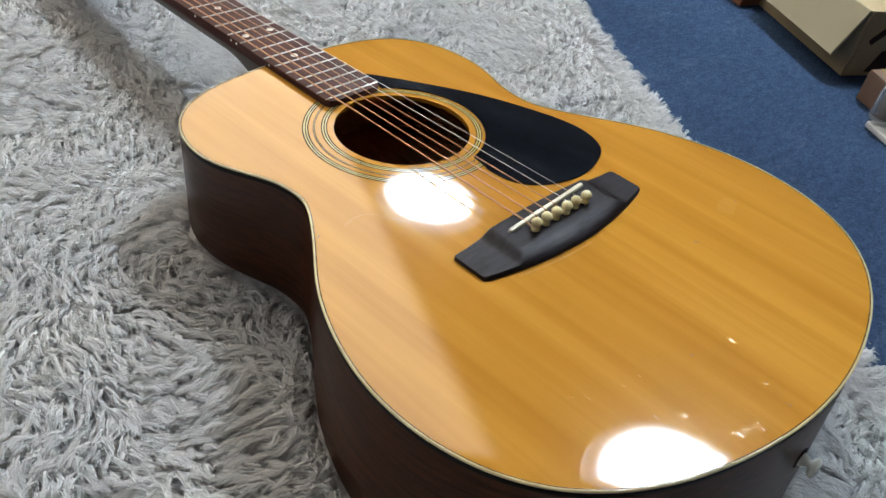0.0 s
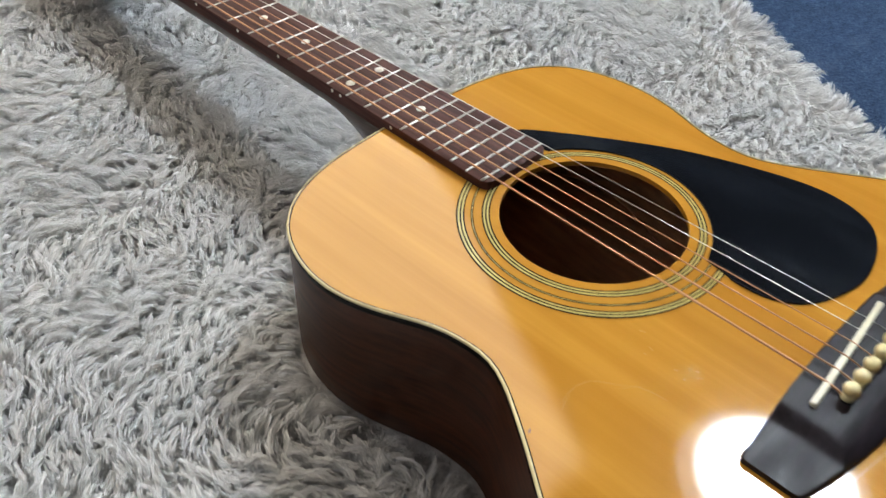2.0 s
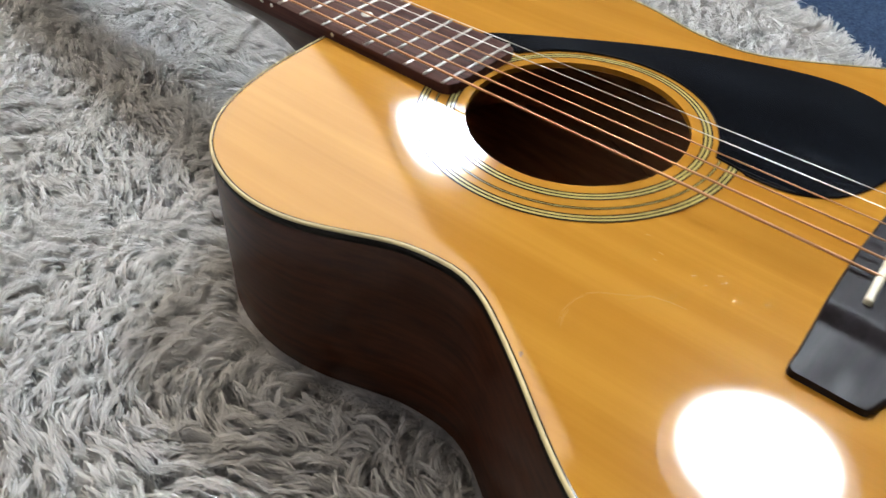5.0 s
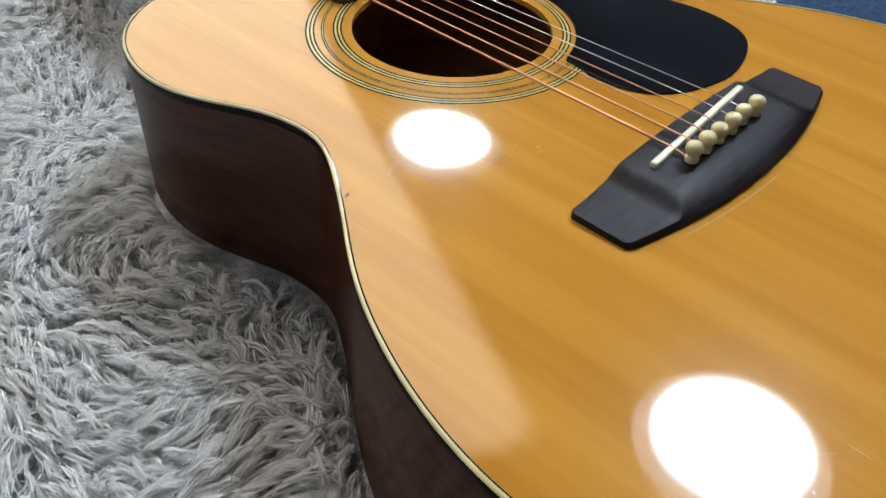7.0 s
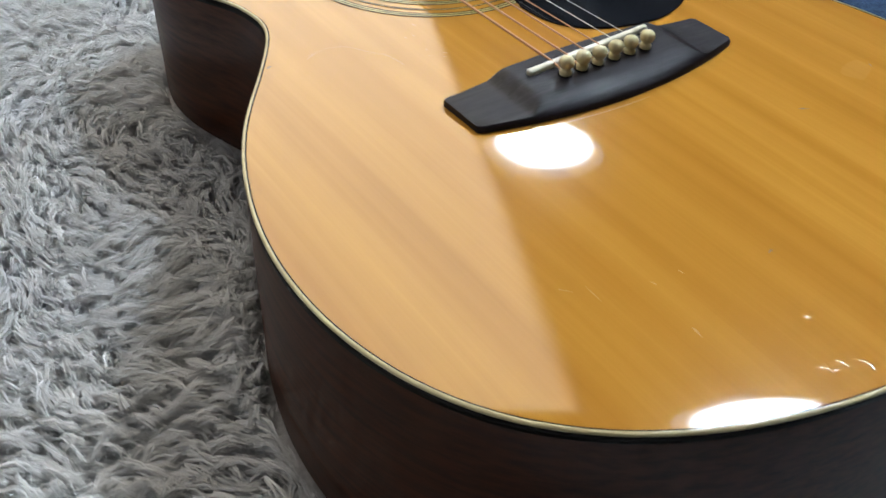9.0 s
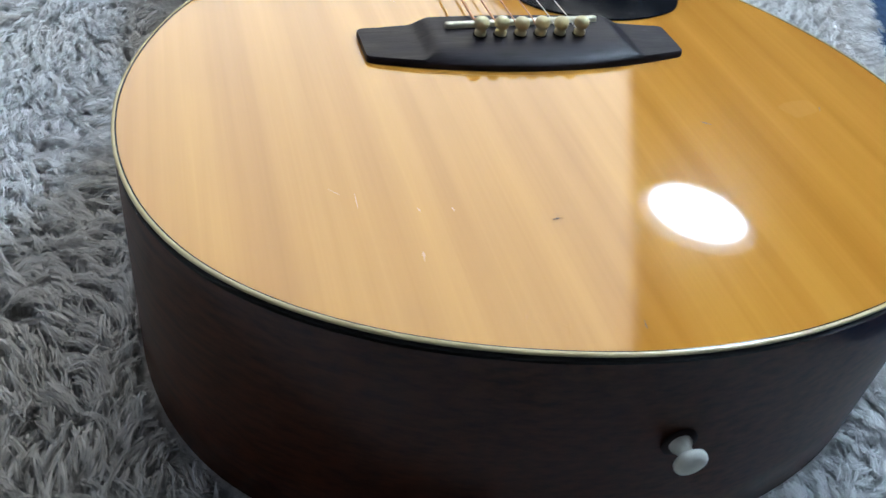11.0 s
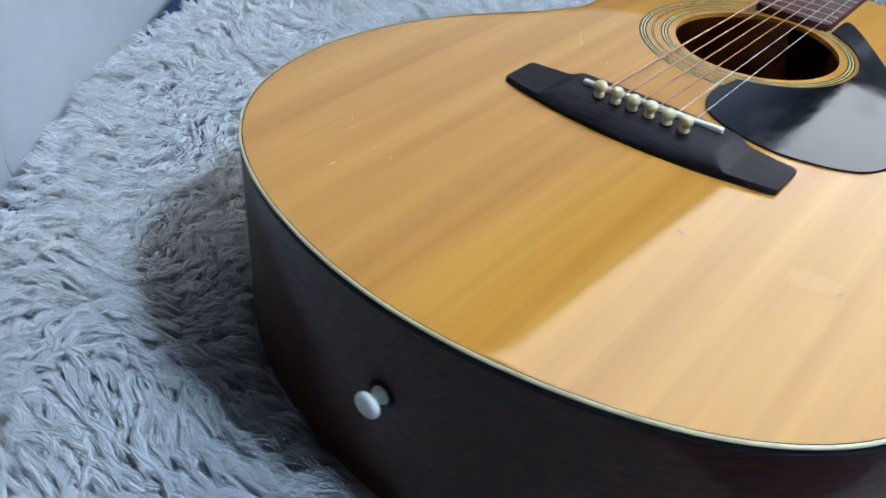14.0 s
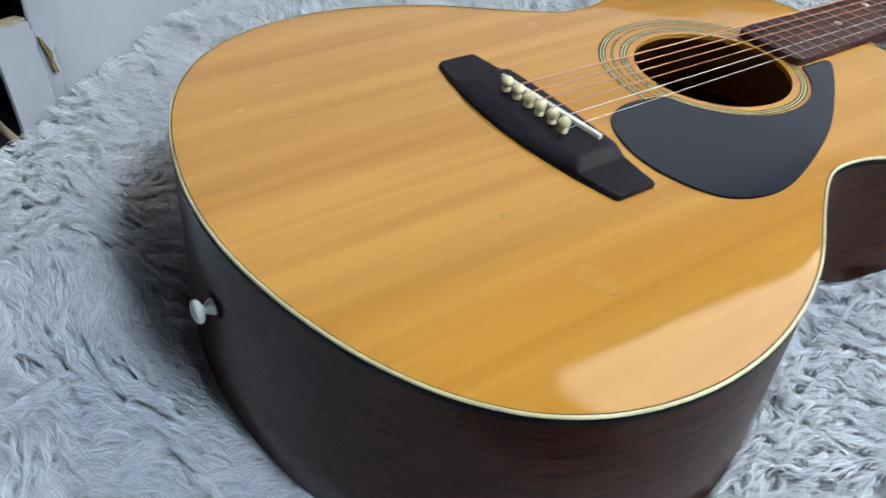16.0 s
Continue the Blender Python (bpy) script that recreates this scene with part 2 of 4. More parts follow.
SPRUCE = soundboard_material()
WORN = soundboard_material("worn_spruce", 0.08)
SIDE = dark_wood("mahogany_gloss", (0.026, 0.0078, 0.0034), (0.066, 0.0200, 0.0082), 0.5, 0.33, 0.07, (120, 20, 300), 0.0, 0.05)
NECK = dark_wood("mahogany_neck", (0.030, 0.014, 0.009), (0.070, 0.032, 0.020), 0.4, 0.6, 0.12)
INSIDE = simple("raw_mahogany", (0.48, 0.265, 0.135), 0.7, vary=0.2, scale=30, stretch=(6, 1, 6))
ROSEWOOD = dark_wood("rosewood_board", (0.042, 0.0155, 0.0125), (0.104, 0.040, 0.031), 0.5, 0.0, 0.1, (300, 14, 300), 0.0002, 0.16)
BRIDGE = worn_rosewood("bridge_rosewood")
CREAM = simple("cream_celluloid", (0.66, 0.55, 0.28), 0.30, vary=0.10, scale=60, bump_d=0.00005, coat=0.5, coat_rough=0.10)
LINE_CREAM = simple("rosette_cream", (0.52, 0.42, 0.15), 0.4, vary=0.15, scale=90, bump_d=0, coat=1.0, coat_rough=0.055, spec=0.02)
BLACK = simple("black_purfling", (0.008, 0.007, 0.006), 0.6, vary=0.2, scale=60, bump_d=0, coat=0.25, coat_rough=0.08, spec=0.02)
GUARD = guard_material("black_pickguard")
IVORY = simple("ivory_plastic", (0.72, 0.62, 0.34), 0.3, vary=0.12, scale=300, bump_d=0.00005, coat=0.3)
BONE = simple("bone_white", (0.76, 0.71, 0.54), 0.35, vary=0.08, scale=300, bump_d=0.00005)
BUTTON = simple("end_pin_plastic", (0.78, 0.76, 0.66), 0.35, vary=0.1, scale=200, bump_d=0.00005)
PIN_DARK = simple("pin_reflection_dark", (0.02, 0.010, 0.008), 0.9, bump_d=0.0002)
FRET = simple("nickel_silver", (0.47, 0.44, 0.40), 0.38, metal=1.0, vary=0.12, scale=400, bump_d=0.00002)
PEARL = simple("pearl_dot", (0.80, 0.74, 0.64), 0.25, vary=0.12, scale=300, bump_d=0)
BRONZE = string_material("bronze_winding", (0.52, 0.275, 0.155), 0.40, True)
STEEL = string_material("plain_steel", (0.76, 0.73, 0.68), 0.28, False)
CHIP = simple("chipped_varnish", (0.22, 0.12, 0.05), 0.6, vary=0.3, scale=900)
SCRATCH = simple("pale_scratch", (0.52, 0.25, 0.040), 0.4, vary=0.1, scale=900, bump_d=0, coat=1.0, coat_rough=0.12)
# broken varnish, a shade paler than the spruce: its lamp glints are painted in
GLINT = simple("broken_varnish_glint", (0.56, 0.29, 0.065), 0.3, vary=0.1, scale=900, bump_d=0, coat=1.0, coat_rough=0.15)
PILE = pile_material()
BACKING = simple("rug_backing", (0.74, 0.735, 0.725), 0.95, vary=0.3, scale=120, bump_d=0.002, spec=0.1)
CARPET = carpet_material()
CARD = simple("cardboard", (0.36, 0.28, 0.165), 0.85, vary=0.10, scale=12, bump_d=0.0003, spec=0.2)
CARD_PALE = simple("pale_cardboard", (0.36, 0.31, 0.205), 0.8, vary=0.06, scale=8, bump_d=0.0002, spec=0.2)
CARD_BROWN = simple("brown_cardboard", (0.17, 0.11, 0.08), 0.85, vary=0.15, scale=20, bump_d=0.0003, spec=0.2)
WHITE_CARD = simple("white_carton", (0.41, 0.415, 0.42), 0.55, vary=0.08, scale=9, bump_d=0.0012, spec=0.35)
PRINT = simple("dark_red_print", (0.030, 0.014, 0.010), 0.7, vary=0.3, scale=60, bump_d=0, spec=0.2)
RED_CARD = simple("red_brown_cardboard", (0.24, 0.105, 0.060), 0.8, vary=0.12, scale=30, bump_d=0.0003, spec=0.2)
TRAY = simple("white_plastic", (0.72, 0.73, 0.74), 0.4, vary=0.05, scale=60, bump_d=0.0001)
TAPE = simple("packing_tape", (0.30, 0.20, 0.10), 0.25, vary=0.1, scale=30, bump_d=0.0001)
TORN = simple("torn_cardboard", (0.20, 0.14, 0.06), 0.9, vary=0.35, scale=120, bump_d=0.001, spec=0.1)
# near-black that holds the shade inside the white carton
DARK = simple("carton_shade_black", (0.010, 0.005, 0.0045), 0.5, vary=0.3, scale=20)
WALL = simple("wall_plaster", (0.30, 0.285, 0.26), 0.9, vary=0.06, scale=6, bump_d=0.0005, spec=0.2)
WALL_DARK = simple("dark_panelling", (0.025, 0.020, 0.017), 0.7, vary=0.25, scale=4, bump_d=0.0005, spec=0.2, stretch=(6, 6, 0.5))
CEIL_DARK = simple("dark_ceiling_board", (0.022, 0.018, 0.016), 0.8, vary=0.2, scale=5, bump_d=0.0005, spec=0.2)
CEIL_PALE = simple("pale_ceiling_board", (0.62, 0.60, 0.57), 0.9, vary=0.05, scale=5, bump_d=0.0005, spec=0.2)


def lamp_glow(x, y, r, strength):
    """Opal glass, bright over the bulb and dimmer towards its rim."""
    m = emitter("lamp_glow", (0.74, 0.89, 1.0), strength)
    t = m.node_tree
    flat = t.nodes.new("ShaderNodeVectorMath")
    flat.operation = "MULTIPLY"
    flat.inputs[1].default_value = (1, 1, 0)
    t.links.new(t.nodes.new("ShaderNodeTexCoord").outputs["Object"], flat.inputs[0])
    away = t.nodes.new("ShaderNodeVectorMath")
    away.operation = "DISTANCE"
    away.inputs[1].default_value = (x, y, 0)
    t.links.new(flat.outputs[0], away.inputs[0])
    rim = node(t, "ShaderNodeMapRange", **{"From Min": 0.58 * r, "From Max": 0.88 * r, "To Min": strength, "To Max": 0.025 * strength})
    rim.interpolation_type = "SMOOTHSTEP"
    t.links.new(away.outputs["Value"], rim.inputs["Value"])
    t.links.new(rim.outputs[0], t.nodes["Principled BSDF"].inputs["Emission Strength"])
    return m


def diffuser(name, colour, strength, edges):
    """A glowing panel that dims towards plan edges, each given by two points, with the lit side on its left, and a
    width.
    """
    m = emitter(name, colour, strength)
    t = m.node_tree
    at = t.nodes.new("ShaderNodeTexCoord").outputs["Object"]
    level = None
    for (x0, y0), (x1, y1), width in edges:
        k = math.hypot(x1 - x0, y1 - y0)
        nx, ny = -(y1 - y0) / k, (x1 - x0) / k
        dot = t.nodes.new("ShaderNodeVectorMath")
        dot.operation = "DOT_PRODUCT"
        t.links.new(at, dot.inputs[0])
        dot.inputs[1].default_value = (nx, ny, 0)
        edge = nx * x0 + ny * y0
        fade = node(t, "ShaderNodeMapRange", **{"From Min": edge, "From Max": edge + width, "To Min": 0.0, "To Max": 1.0})
        fade.interpolation_type = "SMOOTHSTEP"
        t.links.new(dot.outputs["Value"], fade.inputs["Value"])
        if level is None:
            level = fade.outputs[0]
        else:
            low = t.nodes.new("ShaderNodeMath")
            low.operation = "MULTIPLY"
            t.links.new(level, low.inputs[0])
            t.links.new(fade.outputs[0], low.inputs[1])
            level = low.outputs[0]
    out = t.nodes.new("ShaderNodeMath")
    out.operation = "MULTIPLY"
    out.inputs[1].default_value = strength
    t.links.new(level, out.inputs[0])
    t.links.new(out.outputs[0], t.nodes["Principled BSDF"].inputs["Emission Strength"])
    return m


# the ceiling's light panel and the added side glow in plan
PANEL_PLAN = [(-1.09, 1.56), (1.22, 0.92), (3.36, 5.22), (2.35, 5.75), (2.15, 7.1), (-1.13, 7.1)]
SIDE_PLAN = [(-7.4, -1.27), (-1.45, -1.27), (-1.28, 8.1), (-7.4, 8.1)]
PANEL_GLOW = diffuser("panel_glow", (1.0, 0.94, 0.79), PANEL, [(PANEL_PLAN[0], PANEL_PLAN[1], 0.14), (PANEL_PLAN[1], PANEL_PLAN[2], 0.12), (PANEL_PLAN[5], PANEL_PLAN[0], 0.07)])
SIDE_GLOW = diffuser("pale_ceiling_fill_glow", (0.96, 0.98, 1.0), SIDE_FILL, [(SIDE_PLAN[1], SIDE_PLAN[2], 0.75)])
CLEAR = clear_material()
GREY_PLASTIC = simple("dark_grey_plastic", (0.03, 0.03, 0.032), 0.4)

# ======================= room =======================
X0, X1, Y0, Y1, ZF, ZC = -7.6, 3.9, -3.0, 8.2, -0.03, 2.42


def structure(name, bm, material, label):
    return tagged(part(name, bm, material, None, smooth=False), label, kind="structure")


structure("floor", box_bm(X0, X1, Y0, Y1, ZF - 0.1, ZF), CARPET, "dark blue short-pile carpet on the floor")
structure("wall_west", box_bm(X0 - 0.15, X0, Y0 - 0.15, Y1 + 0.15, ZF - 0.1, ZC), WALL, "plain plastered wall")
structure("wall_east", box_bm(X1, X1 + 0.15, Y0 - 0.15, Y1 + 0.15, ZF - 0.1, ZC), WALL_DARK, "dark panelled wall")
structure("wall_south", box_bm(X0, X1, Y0 - 0.15, Y0, ZF - 0.1, ZC), WALL, "plain plastered wall")
structure("wall_north", box_bm(X0, X1, Y1, Y1 + 0.15, ZF - 0.1, ZC), WALL, "plain plastered wall")
# the ceiling: dark boards with a frosted light panel and an added glowing side sheet
structure("ceiling", box_bm(X0, X1, Y0, Y1, ZC + 0.03, ZC + 0.15), CEIL_DARK, "dark boarded ceiling")
light_panel = empty("ceiling_glow_panel", "large frosted light panel set in the ceiling", "ceiling light")
part("diffuser", prism_bm(PANEL_PLAN, ZC + 0.012, ZC + 0.028), PANEL_GLOW, light_panel, smooth=False)
# no lamp here: an added glowing sheet for sheen and fill from the side
side_panel = empty("ceiling_glow_panel", "added glowing sheet standing in for the paler side of the ceiling", "ceiling light")
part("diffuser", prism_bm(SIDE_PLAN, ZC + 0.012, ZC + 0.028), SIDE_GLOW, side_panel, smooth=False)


def ceiling_lamp(x, y, r, strength):
    lamp = empty("ceiling_lamp", "round white ceiling lamp with a dimmer centre knob", "ceiling lamp", "round ceiling lamps")
    m = Matrix.Translation((x, y, ZC + 0.03))
    part("housing", lathe_bm([(0, 0), (r * 1.04, 0), (r * 1.04, -0.03), (r, -0.035), (r, -0.02), (0, -0.02)], 48, m), CEIL_PALE, lamp)
    part("diffuser", lathe_bm([(r * 0.99, -0.022), (r * 0.97, -0.05), (r * 0.85, -0.07), (r * 0.5, -0.082), (0, -0.085)], 48, m), lamp_glow(x, y, r, strength), lamp)
    part("knob", lathe_bm([(0.040, -0.083), (0.038, -0.094), (0.026, -0.103), (0, -0.106)], 24, m), emitter("knob_glow", (0.70, 0.90, 1.0), 0.13 * strength), lamp, "small opal knob, dimmer than the glass")
    return lamp


ceiling_lamp(2.42, 2.63, 0.345, LAMP_NORTH)
ceiling_lamp(1.632, 0.415, 0.365, LAMP_SOUTH)

# ======================= guitar =======================
KNOT_DEG = (-90, -75, -60, -48, -36, -25, -14, -4, 6, 16, 24, 31, 36, 40, 45, 49, 53, 60, 66, 72, 80, 90)
KNOT_R = (0.2537, 0.2538, 0.2544, 0.2482, 0.2296, 0.2059, 0.1806, 0.1600, 0.1427, 0.1325, 0.1293, 0.1328, 0.1419, 0.1550, 0.1848, 0.2056, 0.2209, 0.2380, 0.2420, 0.2398, 0.2344, 0.2314)
CY = 0.05


def cubic(xk, yk):
    """A cubic spline with level ends, as a function."""
    xk, yk = np.array(xk, float), np.array(yk, float)
    n, h = len(xk), np.diff(xk)
    a, b = np.zeros((n, n)), np.zeros(n)
    a[0, :2], a[-1, -2:] = (2 * h[0], h[0]), (h[-1], 2 * h[-1])
    b[0], b[-1] = 6 * (yk[1] - yk[0]) / h[0], -6 * (yk[-1] - yk[-2]) / h[-1]
    for i in range(1, n - 1):
        a[i, i - 1 : i + 2] = h[i - 1], 2 * (h[i - 1] + h[i]), h[i]
        b[i] = 6 * ((yk[i + 1] - yk[i]) / h[i] - (yk[i] - yk[i - 1]) / h[i - 1])
    m = np.linalg.solve(a, b)

    def f(x):
        i = np.clip(np.searchsorted(xk, x) - 1, 0, n - 2)
        p, q, g = xk[i + 1] - x, x - xk[i], h[i]
        return (m[i] * p ** 3 + m[i + 1] * q ** 3) / (6 * g) + (yk[i] / g - m[i] * g / 6) * p + (yk[i + 1] / g - m[i + 1] * g / 6) * q

    return f


body_r = cubic(np.radians(KNOT_DEG), KNOT_R)


def body_outline():
    th = np.radians(np.concatenate([np.linspace(-90, 20, 60), np.linspace(21, 60, 50), np.linspace(62, 90, 20)]))
    r = body_r(th)
    half = np.c_[r * np.cos(th), CY + r * np.sin(th)]
    # even steps along the edge, right half from tail to neck
    d = np.r_[0, np.cumsum(np.hypot(*np.diff(half, axis=0).T))]
    s = np.linspace(0, d[-1], 110)
    half = np.c_[np.interp(s, d, half[:, 0]), np.interp(s, d, half[:, 1])]
    half[0, 0] = half[-1, 0] = 0
    # the body sits a touch to the treble side of the strings' line
    return np.r_[half, np.c_[-half[1:-1, 0], half[1:-1, 1]][::-1]] + np.array((0.0012, 0.0))


def inset(loop, d):
    t = np.roll(loop, -1, 0) - np.roll(loop, 1, 0)
    t /= np.linalg.norm(t, axis=1)[:, None]
    return loop + d * np.c_[-t[:, 1], t[:, 0]]


def top_z(x, y):
    """Height of the soundboard: a shallow dome that falls towards the tail, with a firmer ridge along the upper bout."""
    x = np.clip(x, -0.2, 0.2)
    u, v = x / 0.2, np.clip(y, -0.22, 0.30) / 0.2
    k = np.clip((y + 0.02) / 0.18, 0, 1)
    half = 0.190 - 0.045 * k * k * (3 - 2 * k)
    k = np.clip((y - 0.12) / 0.10, 0, 1)
    ridge = 0.030 * k * k * (3 - 2 * k) * (np.sqrt(x * x + 0.0009) - 0.03)
    back = np.minimum(v, 0)
    return HE + 0.0034 - 0.0040 * (x / half) ** 2 - ridge + 0.0010 * u * v - 0.0026 * back ** 2 + 0.0004 * back ** 3 - 0.0003 * u ** 3 + 0.0004 * u * u * v


def back_z(y):
    """Height of the back: the body is a little deeper at its tail."""
    return -0.023 + 0.035 * (y + 0.205) / 0.48


EDGE = body_outline()
guitar = empty("acoustic_guitar", "amber spruce acoustic guitar with dark mahogany sides lying on the rug", "guitar")
guitar.matrix_world = LEAN
E20, E27 = inset(EDGE, 0.0011), inset(EDGE, 0.0018)


ROLL = 0.00012


def soundboard():
    bm = bmesh.new()
    c = np.array((0.0, HOLE_Y))
    inner = inset(E27, 0.0075)
    d = inner - c
    hole = c + HOLE_R * d / np.linalg.norm(d, axis=1)[:, None]
    rings = []
    for s in np.linspace(0, 1, 22):
        p = hole + (inner - hole) * s
        rings.append([bm.verts.new((x, y, top_z(x, y))) for x, y in p])
    # the varnished top rolls off slightly along its edge
    for s in (0.006, 0.0045, 0.003, 0.002, 0.001, 0.0):
        rings.append([bm.verts.new((x, y, float(top_z(x, y)) - ROLL * (1 - s / 0.0075) ** 2)) for x, y in inset(E27, s)])
    low = [bm.verts.new((x, y, float(top_z(x, y)) - 0.003)) for x, y in hole]
    n = len(EDGE)
    for a, b in zip([low] + rings, rings):
        for k in range(n):
            bm.faces.new((a[k], a[(k + 1) % n], b[(k + 1) % n], b[k]))
    ob = part("soundboard", bm, SPRUCE, guitar, "glossy aged amber spruce top with small scratches")
    return sharp(ob, 50)


soundboard_ob = soundboard()
z_at = lambda loop, dz=0.0: [float(top_z(x, y)) + dz for x, y in loop]
part("purfling", strip_bm(E20, E27, z_at(EDGE, -0.6 * ROLL), z_at(EDGE, -ROLL)), BLACK, guitar, "thin black line inside the binding")
edge_loop = lambda loop, dz: [(p[0], p[1], float(top_z(e[0], e[1])) + dz) for p, e in zip(loop, EDGE)]
sharp(part("binding", ring_solid_bm([edge_loop(inset(EDGE, 0.0003), 0.0002), edge_loop(inset(EDGE, -0.0002), -0.0004), edge_loop(inset(EDGE, -0.0002), -0.0009), edge_loop(E20, -0.0009), edge_loop(E20, 0.0002)]), CREAM, guitar, "yellowed cream binding round the top"), 60)
part("side_line", ring_solid_bm([edge_loop(inset(EDGE, -0.0001), -0.0009), edge_loop(inset(EDGE, -0.0001), -0.0045), edge_loop(E20, -0.0045), edge_loop(E20, -0.0009)]), BLACK, guitar, "black line under the binding")
INNER = inset(EDGE, 0.0030)
top_e = np.array(z_at(EDGE)) - 0.0045
low_e = back_z(EDGE[:, 1])
side = [[(x, y, t + (b + 0.004 - t) * s) for (x, y), t, b in zip(EDGE, top_e, low_e)] for s in (0.0, 0.25, 0.5, 0.75, 1.0)]
side += [[(x, y, b + 0.0005) for (x, y), b in zip(inset(EDGE, 0.003), low_e)], [(x, y, b + 0.004) for (x, y), b in zip(inset(EDGE, 0.0032), low_e)], [(x, y, t) for (x, y), t in zip(INNER, top_e)]]
sharp(part("side", ring_solid_bm(side), SIDE, guitar, "dark glossy mahogany sides"), 50)
wall_at = lambda d, low: [(x, y, (b + 0.003) if low else t) for (x, y), t, b in zip(inset(EDGE, d), top_e, low_e)]
sharp(part("lining", ring_solid_bm([wall_at(0.0036, False), wall_at(0.0036, True), wall_at(0.0056, True), wall_at(0.0056, False)]), INSIDE, guitar, "raw reddish wood inside the body"), 50)
bm = bmesh.new()
vs = [bm.verts.new((x, y, float(back_z(y)) + 0.002)) for x, y in inset(EDGE, 0.0034)]
bm.faces.new(vs)
vs = [bm.verts.new((x, y, float(back_z(y)))) for x, y in inset(EDGE, 0.0034)]
bm.faces.new(vs)
bmesh.ops.triangulate(bm, faces=bm.faces[:])
part("back", bm, INSIDE, guitar, "mahogany back seen through the soundhole", smooth=False)
for yb in (0.10, 0.02):
    part("back_brace", box_bm(-0.11, 0.11, yb - 0.008, yb + 0.008, float(back_z(yb)) + 0.001, float(back_z(yb)) + 0.014, 0.003), INSIDE, guitar)


def annulus(name, r0, r1, material, lift):
    n = 144
    a = [(r0 * math.cos(2 * math.pi * k / n), HOLE_Y + r0 * math.sin(2 * math.pi * k / n)) for k in range(n)]
    b = [(r1 * math.cos(2 * math.pi * k / n), HOLE_Y + r1 * math.sin(2 * math.pi * k / n)) for k in range(n)]
    return part(name, strip_bm(a, b, z_at(a, lift), z_at(b, lift)), material, soundboard_ob)


LIFT = 0.00018
for r0, r1, mat in ((0.0558, 0.0566, BLACK), (0.0566, 0.0576, LINE_CREAM), (0.0576, 0.0584, BLACK), (0.0584, 0.0595, LINE_CREAM), (0.0595, 0.0603, BLACK),
                    (0.0648, 0.0653, BLACK), (0.0653, 0.0657, LINE_CREAM), (0.0657, 0.0662, BLACK),
                    (0.0695, 0.0703, BLACK), (0.0703, 0.0713, LINE_CREAM), (0.0713, 0.0721, BLACK), (0.0721, 0.0732, LINE_CREAM), (0.0732, 0.0741, BLACK)):
    annulus("rosette_ring", r0, r1, mat, LIFT)

# pickguard
arc = [(0.0625 * math.cos(a), HOLE_Y + 0.0625 * math.sin(a)) for a in np.radians(np.linspace(62, -72, 30))]
rim = smooth_loop([(0.0290, 0.1960), (0.0285, 0.2190), (0.0370, 0.2185), (0.0640, 0.1830), (0.0890, 0.1420), (0.1085, 0.0930), (0.1145, 0.0620), (0.1080, 0.0375), (0.0920, 0.0240), (0.0640, 0.0165), (0.0400, 0.0200), (0.0220, 0.0290), (0.0125, 0.0430), (0.0105, 0.0620), (0.0140, 0.0790)], 8)
rim = [p for k, p in enumerate(rim) if 8 <= k <= 14 * 8]
guard = [(0.0285, 0.1965), (0.0285, 0.2170)] + rim[1:] + arc[::-1]


def guard_bm():
    """A thin plate that lies on the arched top: loops shrunk towards a spine, then a rounded rim."""
    loop = np.array(guard)
    bm = bmesh.new()
    n = len(loop)
    t = np.roll(loop, -1, 0) - np.roll(loop, 1, 0)
    t /= np.linalg.norm(t, axis=1)[:, None]
    nrm = np.c_[-t[:, 1], t[:, 0]]
    if np.sum(loop[:, 0] * np.roll(loop[:, 1], -1) - np.roll(loop[:, 0], -1) * loop[:, 1]) < 0:
        nrm = -nrm
    rows = []
    for d, z in ((0, 0.0001), (0, 0.0008), (0.0003, 0.0011), (0.0008, 0.0012)):
        rows.append([bm.verts.new((x, y, float(top_z(x, y)) + z)) for x, y in loop + d * nrm])
    for a, b in zip(rows, rows[1:]):
        for k in range(n):
            bm.faces.new((a[k], a[(k + 1) % n], b[(k + 1) % n], b[k]))
    f = bm.faces.new(rows[-1])
    plate = bmesh.ops.triangulate(bm, faces=[f])["faces"]
    for cuts in (3, 2):
        edges = list({e for q in plate for e in q.edges})
        bmesh.ops.subdivide_edges(bm, edges=edges, cuts=cuts, use_grid_fill=True)
        plate = [q for q in bm.faces if all(v.co.z - float(top_z(v.co.x, v.co.y)) > 0.00105 for v in q.verts) or len(q.verts) == 3]
    # the plate follows the arch; its lobe by the strings curls up a little
    for v in bm.verts:
        if v.co.z - float(top_z(v.co.x, v.co.y)) > 0.00075:
            v.co.z += 0.12 * max(0.0, 0.050 - v.co.x) ** 2
    for q in plate:
        for v in q.verts:
            v.co.z = float(top_z(v.co.x, v.co.y)) + 0.0012 + 0.12 * max(0.0, 0.050 - v.co.x) ** 2
    return bm


sharp(part("pickguard", guard_bm(), GUARD, guitar, "glossy black teardrop pickguard with fine scratches"), 40)


